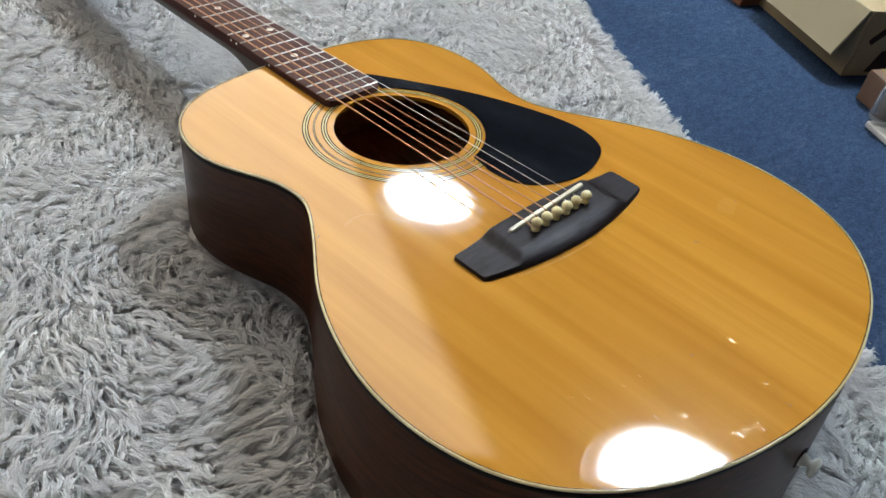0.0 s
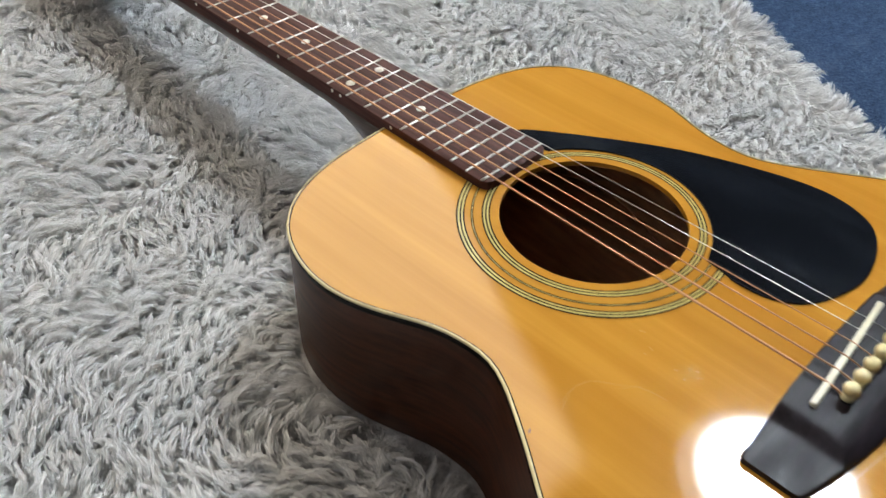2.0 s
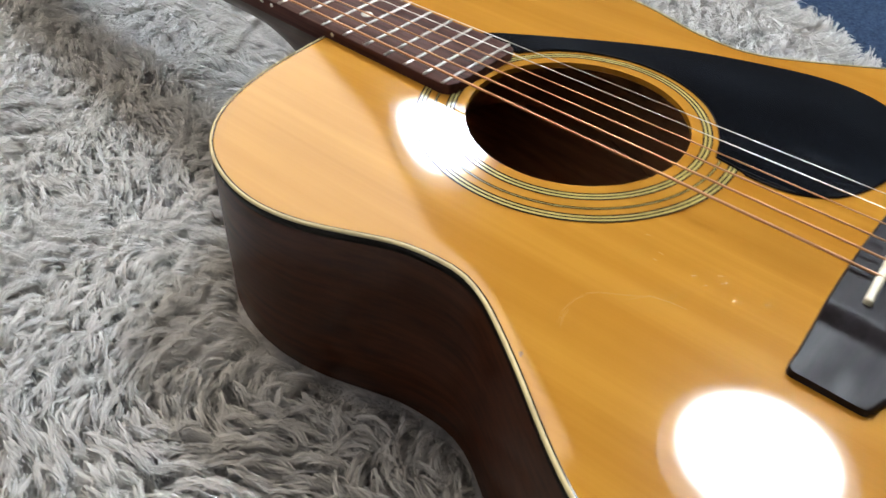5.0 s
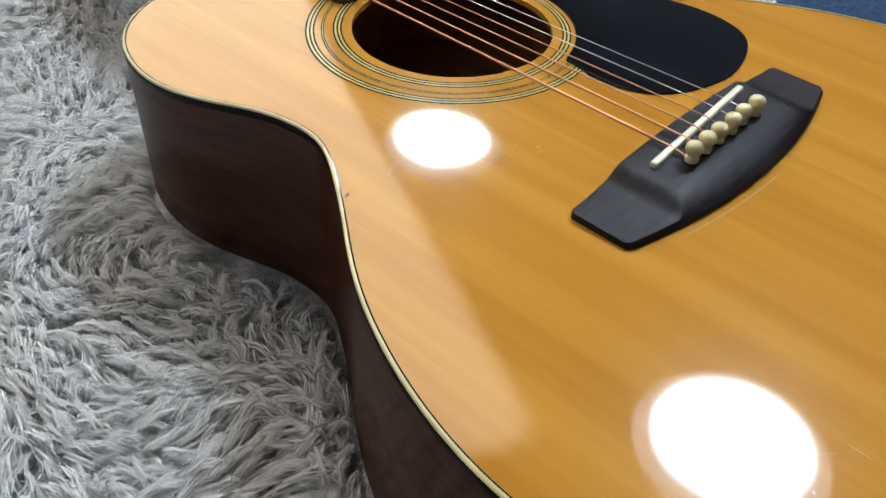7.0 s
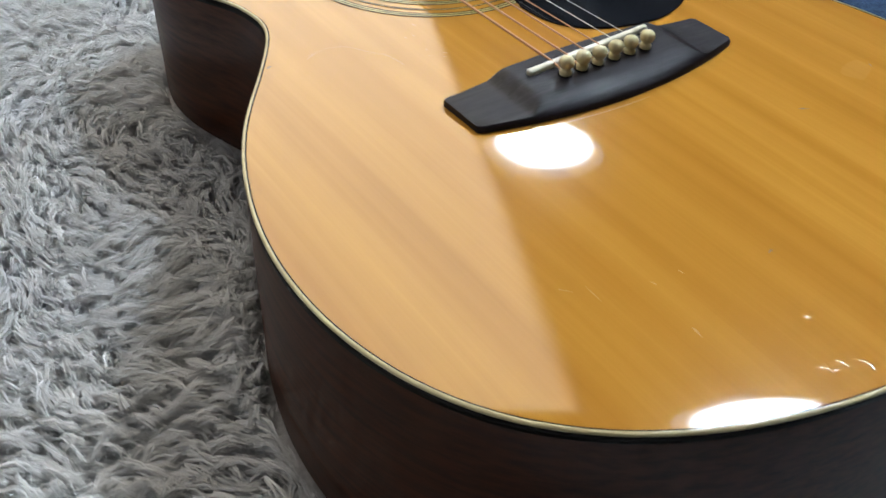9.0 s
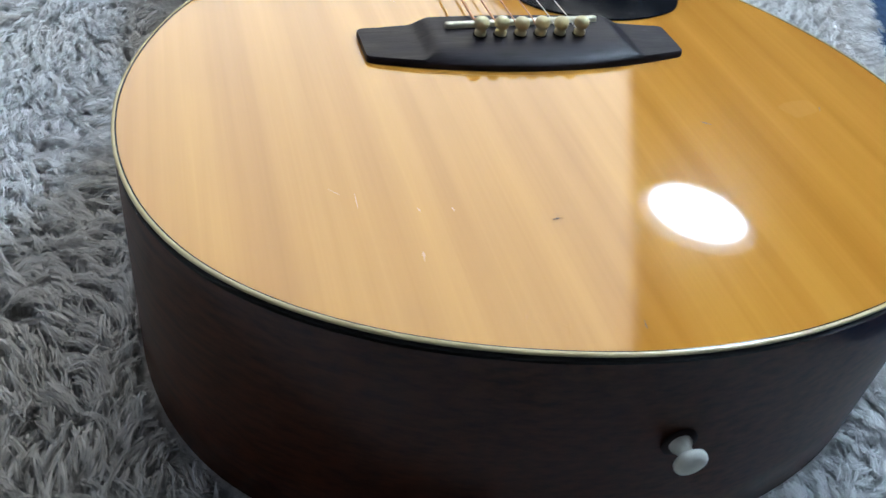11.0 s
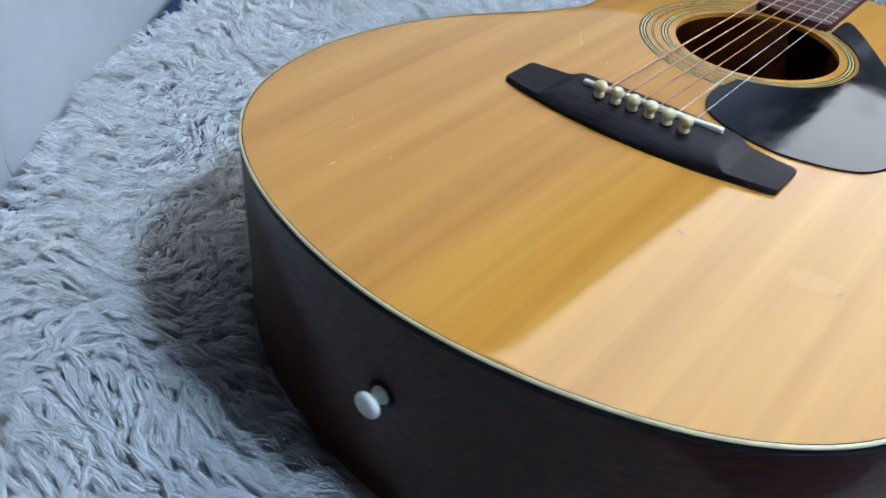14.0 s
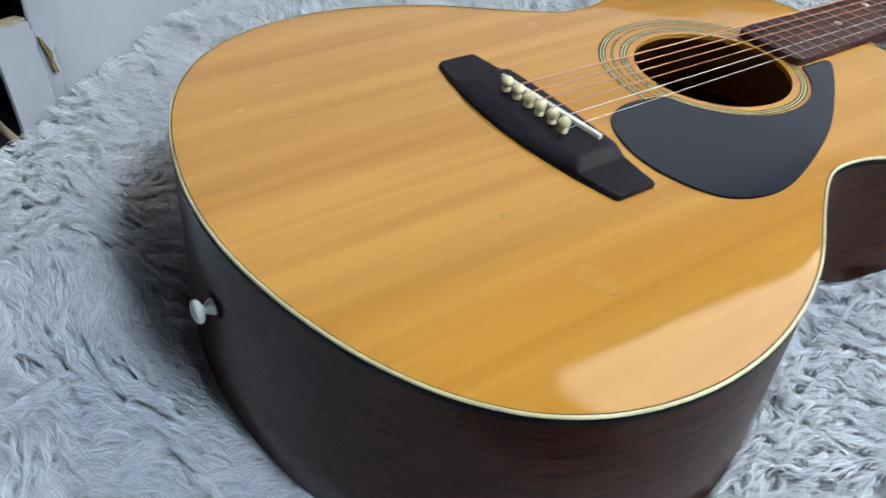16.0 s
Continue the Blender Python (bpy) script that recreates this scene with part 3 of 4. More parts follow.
# bridge
def bridge():
    ends = 0.0765 + 0.0035 * np.sin(np.linspace(0.15, 0.5, 6) * math.pi)
    xs = np.concatenate([-ends[::-1], np.linspace(-0.0765, 0.0765, 121), ends])
    rows = []
    for x in xs:
        a = abs(x)
        u = max(0.0, 1 - (a / 0.070) ** 2)
        front = 0.0064 + 0.0030 * u
        tail = -0.0217 - 0.0115 * max(0.0, 1 - (a / 0.078) ** 2)
        e = min(1.0, max(0.0, a - 0.0765) / 0.0035)
        corner = 0.0024 * (1 - math.sqrt(1 - e * e))
        front, tail = front - corner, tail + corner
        swell = 1 - min(1, max(0, (a - 0.0450) / 0.0110))
        swell = swell * swell * (3 - 2 * swell)
        k = 0.80 * swell + 0.20 * (1 - min(1, max(0, (a - 0.0480) / 0.0320)))
        top = 0.0034 + 0.0042 * k
        ridge = tail + 0.0015 + 0.0135 * swell * u ** 0.5
        base = float(top_z(x, -0.01)) - 0.0004
        low = base + 0.0028 + 0.0006 * k
        prof = [(front, base), (front, base + top - 0.0008), (front - 0.0008, base + top), (front - 0.010, base + top + 0.0003 * k)]
        for s in (0.25, 0.5, 0.75, 1.0):
            prof.append((front - 0.010 + (ridge - front + 0.010) * s, base + top - 0.0002 * s))
        prof += [(ridge + (tail + 0.0006 - ridge) * 0.35, base + top - (top + base - low) * 0.18 * 1.0), (ridge + (tail + 0.0006 - ridge) * 0.7, base + top - (top + base - low) * 0.55), (tail + 0.0006, low), (tail, low - 0.0008), (tail, base)]
        rows.append([(x, y, z) for y, z in prof])
    b = loft_bm(rows)
    return sharp(part("bridge", b, BRIDGE, guitar, "dark rosewood belly bridge"), 40)


bridge_ob = bridge()
SAD = ((-0.0398, -0.0027), (0.0398, 0.0031))
d = (Vector(SAD[1]) - Vector(SAD[0])).normalized()
ang = math.degrees(math.atan2(d.y, d.x))
b = box_bm(-0.0401, 0.0401, -0.0016, 0.0016, 0.003, 0.0100, 0.0009, 3)
b.transform(pose(0, -0.0005, H, 0, 0, ang))
part("saddle", b, BONE, bridge_ob, "slanted white bone saddle")
PIN = [(0.0024, 0.004), (0.0026, 0.0086), (0.0028, 0.0108), (0.0026, 0.0112), (0.0019, 0.0116), (0.0020, 0.0122), (0.0031, 0.0130), (0.0036, 0.0146), (0.0035, 0.0160), (0.0027, 0.0172), (0.0013, 0.0178), (0, 0.0179)]
PIN_X = [-0.0252 + 0.01008 * k for k in range(6)]
first = part("bridge_pin", lathe_bm(PIN, 20, pose(PIN_X[0], -0.0117, H - 0.0010)), IVORY, bridge_ob, "cream ball-headed bridge pin")
for k, x in enumerate(PIN_X[1:]):
    ob = link("bridge_pin", first.data, bridge_ob, "cream ball-headed bridge pin")
    ob.location = (x - PIN_X[0], 0.0006 * math.sin(3 * k), -0.0004 * (k % 2))
for x in PIN_X:
    part("pin_hole", lathe_bm([(0.0034, 0.0), (0.0034, 0.0003), (0, 0.0003)], 16, pose(x, -0.0117, H + 0.0078)), BLACK, bridge_ob)

# end pin
END = [(0.0070, 0.0), (0.0070, 0.0008), (0, 0.0008)]
end_m = pose(0, -0.2040, 0.0535, 90, 0, 0)
# added disc: the dark reflection at the pin's foot as a colour
part("end_pin_dark_disc", lathe_bm(END, 24, end_m), PIN_DARK, guitar, "dark disc standing in for the pin's reflection in the varnish")
part("end_pin", lathe_bm([(0.0044, 0.0008), (0.0043, 0.0020), (0.0033, 0.0036), (0.0025, 0.0052), (0.0026, 0.0060), (0.0048, 0.0068), (0.0062, 0.0078), (0.0065, 0.0090), (0.0061, 0.0102), (0.0042, 0.0110), (0.0014, 0.0109), (0, 0.0112)], 28, end_m), BUTTON, guitar, "white plastic strap button")


# neck, fretboard, frets
def board_w(y):
    return 0.0387 + (SCALE - y) * 0.0315


def fret_y(n):
    return SCALE * 2 ** (-n / 12)


FB = 0.0053
e0, e1 = 0.1945, SCALE
corner = 0.006
w0, w1 = board_w(e0) / 2, board_w(e1) / 2
fb = [(-w0 + corner * 0.3, e0 + corner * 0.02), (-w0 + corner, e0), (w0 - corner, e0), (w0 - corner * 0.3, e0 + corner * 0.3), (w0, e0 + corner), (w1, e1), (-w1, e1), (-w0, e0 + corner)]
fb[0] = (-w0 + corner * 0.3, e0 + corner * 0.3)
fretboard = sharp(part("fretboard", prism_bm(fb, H - 0.0035, H + FB, 0.0006, 2), ROSEWOOD, guitar, "brown rosewood fretboard"), 40)
for n in range(1, 21):
    y = fret_y(n)
    w = board_w(y) / 2 - 0.0004
    pr = [(-0.0008, 0), (-0.0007, 0.0004), (-0.0003, 0.0008), (0.0003, 0.0008), (0.0007, 0.0004), (0.0008, 0)]
    part("fret", loft_bm([[(x, y + a, H + FB - 0.0001 + z) for a, z in pr] for x in (-w, -w + 0.0006, w - 0.0006, w)]), FRET, fretboard)
for n, xs in ((5, (0,)), (7, (0,)), (9, (0,)), (12, (-0.0122, 0.0122)), (15, (0,)), (3, (0,))):
    y = (fret_y(n) + fret_y(n - 1)) / 2
    for x in xs:
        part("inlay_dot", lathe_bm([(0.0030, 0.0), (0.0030, 0.0002), (0, 0.00025)], 20, pose(x, y, H + FB)), PEARL, fretboard, "small pearl position dot")
    for dy in ((-0.004, 0.004) if n == 12 else (0,)):
        part("side_dot", lathe_bm([(0.0011, 0.0), (0.0011, 0.0003), (0, 0.0003)], 12, pose(-board_w(y) / 2, y + dy, H + 0.0030, 0, -90, 0)), PEARL, fretboard)


def neck():
    rings = []
    for y in np.concatenate([np.linspace(0.268, 0.36, 24), np.linspace(0.38, 0.640, 14)]):
        w = board_w(min(y, SCALE)) / 2 - 0.0003
        s = min(1, max(0, (0.352 - y) / 0.070))
        heel = s ** 2.4
        depth = 0.019 + 0.066 * heel
        flat = 1.0 - 0.55 * heel
        ring = []
        for k in range(21):
            a = math.pi * k / 20
            x, z = math.cos(a), math.sin(a)
            wide = w * (1 - (1 - flat) * z ** 0.8)
            ring.append((wide * (abs(x) ** 0.75) * (1 if x >= 0 else -1), y, H - depth * z ** 0.85))
        rings.append(ring)
    return part("neck", loft_bm(rings), NECK, guitar, "dark mahogany neck and heel")


neck()
part("nut", box_bm(-0.0195, 0.0195, SCALE, SCALE + 0.005, H - 0.002, H + FB + 0.0016, 0.0006), BONE, guitar)
head = [(-0.0195, 0.639), (0.0195, 0.639), (0.030, 0.665), (0.034, 0.80), (0.030, 0.812), (-0.030, 0.812), (-0.034, 0.80), (-0.030, 0.665)]
b = prism_bm(head, -0.008, 0.007, 0.0015)
b.transform(Matrix.Translation((0, 0.639, H)) @ pose(0, 0, 0, -9, 0, 0) @ Matrix.Translation((0, -0.639, 0)))
headstock = part("headstock", b, NECK, guitar, "dark mahogany headstock", smooth=False)
for k in range(6):
    sx, yy = (-1 if k < 3 else 1), 0.690 + 0.042 * (k % 3)
    zz = H - (yy - 0.639) * math.tan(radians(9))
    part("tuner_post", lathe_bm([(0.003, 0), (0.003, 0.016), (0, 0.016)], 14, pose(sx * 0.018, yy, zz)), FRET, headstock)
    part("tuner_button", lathe_bm([(0.002, 0), (0.002, 0.014), (0.008, 0.016), (0.009, 0.022), (0.006, 0.028), (0, 0.029)], 16, pose(sx * 0.030, yy, zz - 0.004, 0, 90 * sx, 0)), BONE, headstock)

# strings, bass to treble
RAD = (0.00062, 0.00050, 0.00039, 0.00031, 0.00020, 0.00016)
for k in range(6):
    xs = PIN_X[k] * 0.985
    ys = -0.0005 + xs * math.tan(radians(ang))
    zs = H + 0.0102 - 0.0006 * abs(k - 2.5) / 2.5
    xn = (-0.0162 + 0.00648 * k)
    post = (math.copysign(0.015, xn), 0.690 + 0.042 * (2 - k if k < 3 else k - 3), H + 0.0005 - 0.012)
    part("string", tube_bm([(PIN_X[k], -0.0108, H + 0.0075), (PIN_X[k] * 0.992, -0.0070, H + 0.0090), (xs, ys - 0.0012, zs - 0.0003), (xs, ys + 0.0006, zs), (xs + (xn - xs) * 0.5, SCALE * 0.5, zs + (H + FB + 0.0018 - zs) * 0.5), (xn, SCALE + 0.001, H + FB + 0.0018), (xn + (post[0] - xn) * 0.5, 0.66, H + 0.002), post], RAD[k], 8),
         BRONZE if k < 4 else STEEL, guitar, "copper-coloured bronze-wound string" if k < 4 else "thin plain steel string")


# dents and scratches of the varnish
def mark(x, y, length, width, degrees, material, name):
    n = 7
    pts = []
    for k in range(n):
        s = k / (n - 1)
        pts.append((length * (s - 0.5), width * math.sin(math.pi * min(0.97, max(0.03, s))) * (0.7 + 0.3 * math.sin(9 * s + x * 900))))
    outline = pts + [(a, -0.6 * c) for a, c in pts[::-1]]
    bm = bmesh.new()
    m = pose(x, y, float(top_z(x, y)), 0, 0, degrees)
    if material is CHIP:
        bm.faces.new([bm.verts.new(m @ Vector((a, c, 0.00012))) for a, c in outline])
        return part(name, bm, material, soundboard_ob, smooth=False)
    rim = [bm.verts.new(m @ Vector((a, c, 0.00002))) for a, c in outline]
    crest = [bm.verts.new(m @ Vector((a * 0.9, 0.2 * c, 0.00002 + 0.16 * c))) for a, c in pts]
    for k in range(n - 1):
        bm.faces.new((rim[k], rim[k + 1], crest[k + 1], crest[k]))
        bm.faces.new((crest[k], crest[k + 1], rim[2 * n - 2 - k], rim[2 * n - 1 - k]))
    return part(name, bm, GLINT if material is GLINT else SPRUCE, soundboard_ob)


MARKS = [(0.061, -0.080, 0.0055, 0.0009, -30, CHIP), (-0.033, -0.136, 0.003, 0.0008, 10, CHIP), (-0.022, -0.190, 0.004, 0.0006, 80, CHIP), (-0.129, 0.075, 0.004, 0.0008, 20, CHIP),
         (-0.004, -0.142, 0.0100, 0.0012, -90, SCRATCH),
         (-0.031, -0.136, 0.0040, 0.0010, -34, SCRATCH),
         (-0.0821, -0.1248, 0.0026, 0.00064, -72, GLINT), (-0.0696, -0.1260, 0.0024, 0.00064, -79, GLINT),
         (-0.1034, -0.1156, 0.0121, 0.00035, -92, GLINT), (-0.1105, -0.1110, 0.0056, 0.00028, -48, GLINT), (-0.1352, -0.1101, 0.0030, 0.0005, -89, SCRATCH),
         (-0.1260, -0.1143, 0.0038, 0.0006, -125, SCRATCH), (-0.1048, -0.1241, 0.0024, 0.0006, -64, SCRATCH), (-0.1040, -0.1403, 0.0034, 0.0006, -106, SCRATCH),
         (-0.1462, -0.1308, 0.0025, 0.0005, -56, SCRATCH),
         (-0.0494, 0.0741, 0.0030, 0.00028, -68, GLINT), (-0.0601, 0.0653, 0.0021, 0.00035, -84, GLINT), (-0.0556, 0.0653, 0.0023, 0.00035, -98, GLINT),
         (-0.0580, 0.0500, 0.0026, 0.00035, -48, GLINT), (-0.0520, 0.0428, 0.0030, 0.00035, -48, GLINT), (-0.0600, 0.0445, 0.0026, 0.00028, -38, GLINT),
         (-0.0545, 0.0400, 0.0034, 0.00028, -38, GLINT), (-0.0600, 0.0330, 0.0050, 0.0003, -61, SCRATCH), (-0.0550, 0.0250, 0.0060, 0.0003, -61, SCRATCH),
         (-0.018, -0.175, 0.0040, 0.0010, -45, SCRATCH),
         (-0.022, -0.191, 0.0040, 0.0010, -45, SCRATCH),
         (-0.061, -0.181, 0.0130, 0.0009, -108, SCRATCH),
         (-0.048, -0.187, 0.0090, 0.0011, -108, SCRATCH),
         (-0.0863, -0.1485, 0.0072, 0.00072, -97, GLINT),
         (-0.074, -0.155, 0.0070, 0.0006, -63, SCRATCH),
         (-0.074, -0.157, 0.0060, 0.0006, -72, SCRATCH),
         (-0.056, -0.183, 0.0050, 0.0008, -72, SCRATCH),
         (-0.049, -0.164, 0.0030, 0.0007, -45, SCRATCH),
         (0.001, -0.163, 0.0030, 0.0008, -45, SCRATCH),
         (-0.033, -0.190, 0.0030, 0.0008, -45, SCRATCH),
         (-0.049, -0.187, 0.006, 0.0009, -50, SCRATCH), (-0.062, -0.182, 0.008, 0.0006, -45, SCRATCH), (-0.072, 0.050, 0.012, 0.0003, -25, SCRATCH), (-0.106, 0.072, 0.008, 0.0003, 50, SCRATCH),
         (-0.053, 0.071, 0.003, 0.0004, 10, SCRATCH), (-0.060, 0.073, 0.003, 0.0004, -20, SCRATCH), (-0.053, 0.046, 0.004, 0.0004, 5, SCRATCH), (-0.052, 0.231, 0.0025, 0.0006, 30, SCRATCH), (-0.055, 0.224, 0.0025, 0.0005, 80, SCRATCH),
         (0.129, -0.070, 0.005, 0.0005, 60, CHIP)]
for x, y, ln, wd, dg, mt in MARKS:
    mark(x, y, ln, wd, dg, mt, "varnish_chip" if mt is CHIP else "scratch")


def curved_mark(points, width, name):
    """A hair-thin line of broken varnish along plan points."""
    bm = bmesh.new()
    pts = [Vector((x, y, float(top_z(x, y)) + 0.00012)) for x, y in points]
    row = []
    for k, p in enumerate(pts):
        d = (pts[min(k + 1, len(pts) - 1)] - pts[max(k - 1, 0)]).normalized()
        u = Vector((-d.y, d.x, 0)) * width * (0.5 if 0 < k < len(pts) - 1 else 0.15)
        row.append((bm.verts.new(p - u), bm.verts.new(p + u)))
    for a, b in zip(row, row[1:]):
        bm.faces.new((a[0], a[1], b[1], b[0]))
    return part(name, bm, SCRATCH, soundboard_ob)


curved_mark([(-0.11, 0.074), (-0.104, 0.076), (-0.097, 0.076), (-0.091, 0.074), (-0.088, 0.071), (-0.083, 0.063), (-0.077, 0.055)], 0.0003, "scratch")
curved_mark([(-0.085, 0.062), (-0.078, 0.057), (-0.076, 0.05), (-0.075, 0.043)], 0.0004, "scratch")
curved_mark([(-0.111, 0.072), (-0.107, 0.074), (-0.102, 0.075)], 0.0004, "scratch")
curved_mark([(-0.060 + 0.0065 * k, -0.0240 - 0.0115 * (1 - ((-0.060 + 0.0065 * k) / 0.078) ** 2) - 0.0015) for k in range(11)], 0.0005, "glue_line")


def worn_patch(x, y, length, width, degrees):
    """A flat spot where the varnish is thin: a rounded oblong that lies on the arched top."""
    bm = bmesh.new()
    m = pose(x, y, 0, 0, 0, degrees)
    hub = bm.verts.new((x, y, float(top_z(x, y)) + 0.00007))
    ring = []
    for k in range(40):
        a = 2 * math.pi * k / 40
        r = 1 + 0.06 * math.sin(3 * a + 1) + 0.04 * math.sin(5 * a)
        u = math.copysign(abs(math.cos(a)) ** 0.6, math.cos(a)) * length / 2 * r
        v = math.copysign(abs(math.sin(a)) ** 0.6, math.sin(a)) * width / 2 * r
        p = m @ Vector((u, v, 0))
        ring.append(bm.verts.new((p.x, p.y, float(top_z(p.x, p.y)) + 0.00007)))
    for k in range(40):
        bm.faces.new((hub, ring[k], ring[(k + 1) % 40]))
    return part("worn_patch", bm, WORN, soundboard_ob, "pale oblong where the varnish is worn thin")


worn_patch(0.1175, -0.0695, 0.021, 0.0120, 17)

# ======================= rug =======================
RUG = smooth_loop([(0.95, 1.02), (0.640, 0.540), (0.505, 0.350), (0.428, 0.225), (0.372, 0.118), (0.345, 0.075), (0.225, -0.150), (0.145, -0.320), (0.050, -0.470), (-0.100, -0.475), (-0.220, -0.370), (-0.292, -0.268), (-0.328, -0.212), (-0.385, -0.145), (-0.455, -0.045), (-0.495, 0.080), (-0.560, 0.350), (-0.500, 0.850), (-0.300, 1.250), (0.500, 1.350)], 6)
RUG_TURN = math.copysign(1, sum(a[0] * b[1] - b[0] * a[1] for a, b in zip(RUG, RUG[1:] + RUG[:1])))
rug = empty("shaggy_rug", "light grey long-pile shaggy rug on the carpet", "rug")
part("backing", prism_bm([tuple(p) for p in inset(np.array(RUG)[::-1], 0.014)], ZF + 0.001, -0.0135, 0.004), BACKING, rug, smooth=False)


def inside_loop(px, py, loop):
    hit = np.zeros(len(px), bool)
    lx, ly = np.array(loop).T
    for k in range(len(lx)):
        x1, y1, x2, y2 = lx[k - 1], ly[k - 1], lx[k], ly[k]
        if y1 == y2:
            continue
        cross = ((y1 > py) != (y2 > py)) & (px < (x2 - x1) * (py - y1) / (y2 - y1) + x1)
        hit ^= cross
    return hit


def in_body(px, py, grow):
    th = np.arctan2(py - CY, np.abs(px))
    return np.hypot(px, py - CY) < body_r(np.clip(th, -math.pi / 2, math.pi / 2)) + grow


def smooth_field(x, y, cell, seed):
    """Soft random values between 0 and 1 over the plan."""
    g = np.random.default_rng(seed).random((64, 64))
    u, v = (x + 3) / cell, (y + 3) / cell
    i, j = np.floor(u).astype(int), np.floor(v).astype(int)
    a, b = u - i, v - j
    a, b = a * a * (3 - 2 * a), b * b * (3 - 2 * b)
    i, j = i % 63, j % 63
    return (g[i, j] * (1 - a) + g[i + 1, j] * a) * (1 - b) + (g[i, j + 1] * (1 - a) + g[i + 1, j + 1] * a) * b


def pile(name, x0, x1, y0, y1, keep, spacing, per, width):
    """Clumped tufts of tapered fibres over part of the rug."""
    nx, ny = int((x1 - x0) / spacing), int((y1 - y0) / spacing)
    gx, gy = np.meshgrid(np.arange(nx), np.arange(ny), indexing="ij")
    cx = x0 + (gx.ravel() + rng.random(nx * ny)) * spacing
    cy = y0 + (gy.ravel() + rng.random(nx * ny)) * spacing
    ok = inside_loop(cx, cy, RUG) & ~in_body(cx, cy, -0.004) & keep(cx, cy)
    cx, cy = cx[ok], cy[ok]
    n = len(cx)
    comb = 3.36 + 1.6 * np.exp(-((cx + 0.22) ** 2 + (cy - 0.11) ** 2) / 0.13 ** 2) + 1.15 * np.exp(-((cx + 0.36) ** 2 + (cy + 0.10) ** 2) / 0.14 ** 2)
    flow = comb + 2 * math.pi * ((smooth_field(cx, cy, 0.20, 3) - 0.5) * 0.26 + (smooth_field(cx, cy, 0.05, 4) - 0.5) * 0.36) + rng.normal(0, 0.20, n)
    length = rng.uniform(0.013, 0.024, n)
    lift = rng.uniform(0.0085, 0.0185, n)
    curl = rng.normal(0, 0.0045, n) + 0.016 * (smooth_field(cx, cy, 0.028, 9) - 0.5)
    wave = rng.normal(0, 0.0016, n) + 0.0050 * (smooth_field(cx, cy, 0.022, 11) - 0.5)
    # along the rim the tufts fan outwards and stay short
    rim = np.array(RUG)
    mid, run = (rim + np.roll(rim, -1, 0)) / 2, np.roll(rim, -1, 0) - rim
    seg = np.argmin((cx[:, None] - mid[:, 0]) ** 2 + (cy[:, None] - mid[:, 1]) ** 2, 1)
    un = np.c_[run[:, 1], -run[:, 0]] / np.linalg.norm(run, axis=1)[:, None] * RUG_TURN
    gap = -((cx - rim[seg, 0]) * un[seg, 0] + (cy - rim[seg, 1]) * un[seg, 1])
    pull = np.clip(1 - gap / 0.06, 0, 1) ** 1.5 * np.where(cx > 0, 1.0, 0.45)
    out_x, out_y = np.cos(flow) * (1 - pull) + un[seg, 0] * pull * 1.4, np.sin(flow) * (1 - pull) + un[seg, 1] * pull * 1.4
    flow = np.arctan2(out_y, out_x)
    # round the body the tufts lean away from it
    away = np.arctan2(cy - CY, cx)
    room = np.hypot(cx, cy - CY) - body_r(np.clip(np.arctan2(cy - CY, np.abs(cx)), -math.pi / 2, math.pi / 2))
    lean = 1.5 * np.clip(1 - room / 0.030, 0, 1)
    flow = np.arctan2(np.sin(flow) + lean * np.sin(away), np.cos(flow) + lean * np.cos(away))
    length = np.where(gap < 0.03, np.minimum(length, 0.012 + 0.5 * np.maximum(gap, 0)), length)
    k = np.repeat(np.arange(n), per)
    m = len(k)
    ox, oy = rng.normal(0, spacing * 0.27, m), rng.normal(0, spacing * 0.27, m)
    a = flow[k] + rng.normal(0, 0.06, m)
    ln = length[k] * rng.uniform(0.72, 1.08, m)
    lf = lift[k] * rng.uniform(0.75, 1.15, m)
    cu = curl[k] + rng.normal(0, 0.0012, m)
    wa = wave[k]
    dx, dy = np.cos(a), np.sin(a)
    pts = []
    # root, knee, crest, tip: the lock rises, lies over in a wave and closes to a point
    for s, run, up in ((0.0, 0.0, 0.0), (0.34, 0.20, 0.74), (0.68, 0.60, 1.0), (1.0, 1.0, 0.84)):
        side_way = cu * s * s + wa * math.sin(5.2 * s)
        fx = cx[k] + ox * (1 - 0.84 * s) + dx * ln * run - dy * side_way
        fy = cy[k] + oy * (1 - 0.84 * s) + dy * ln * run + dx * side_way
        pts.append(np.stack([fx, fy, -0.017 + lf * up], 1))
    bad = np.zeros(m, bool)
    for p in pts[1:]:
        bad |= in_body(p[:, 0], p[:, 1], 0.0006)
    pts = [p[~bad] for p in pts]
    dx, dy, m = dx[~bad], dy[~bad], int((~bad).sum())
    tw = rng.normal(0, 0.5, m)
    sx, sy, sz = -dy * np.cos(tw), dx * np.cos(tw), np.sin(tw)
    across = np.stack([sx, sy, sz], 1) * (width * rng.uniform(0.6, 1.3, m))[:, None]
    verts = np.empty((m, 7, 3), np.float32)
    for j, w in enumerate((0.9, 1.0, 0.8)):
        verts[:, 2 * j], verts[:, 2 * j + 1] = pts[j] - across * w / 2, pts[j] + across * w / 2
    verts[:, 6] = pts[3]
    base = (np.arange(m, dtype=np.int32) * 7)[:, None]
    loops = (base + np.array([0, 1, 3, 2, 2, 3, 5, 4, 4, 5, 6], np.int32)).ravel()
    starts = ((np.arange(m, dtype=np.int32) * 11)[:, None] + np.array([0, 4, 8], np.int32)).ravel()
    me = bpy.data.meshes.new(name)
    me.vertices.add(m * 7)
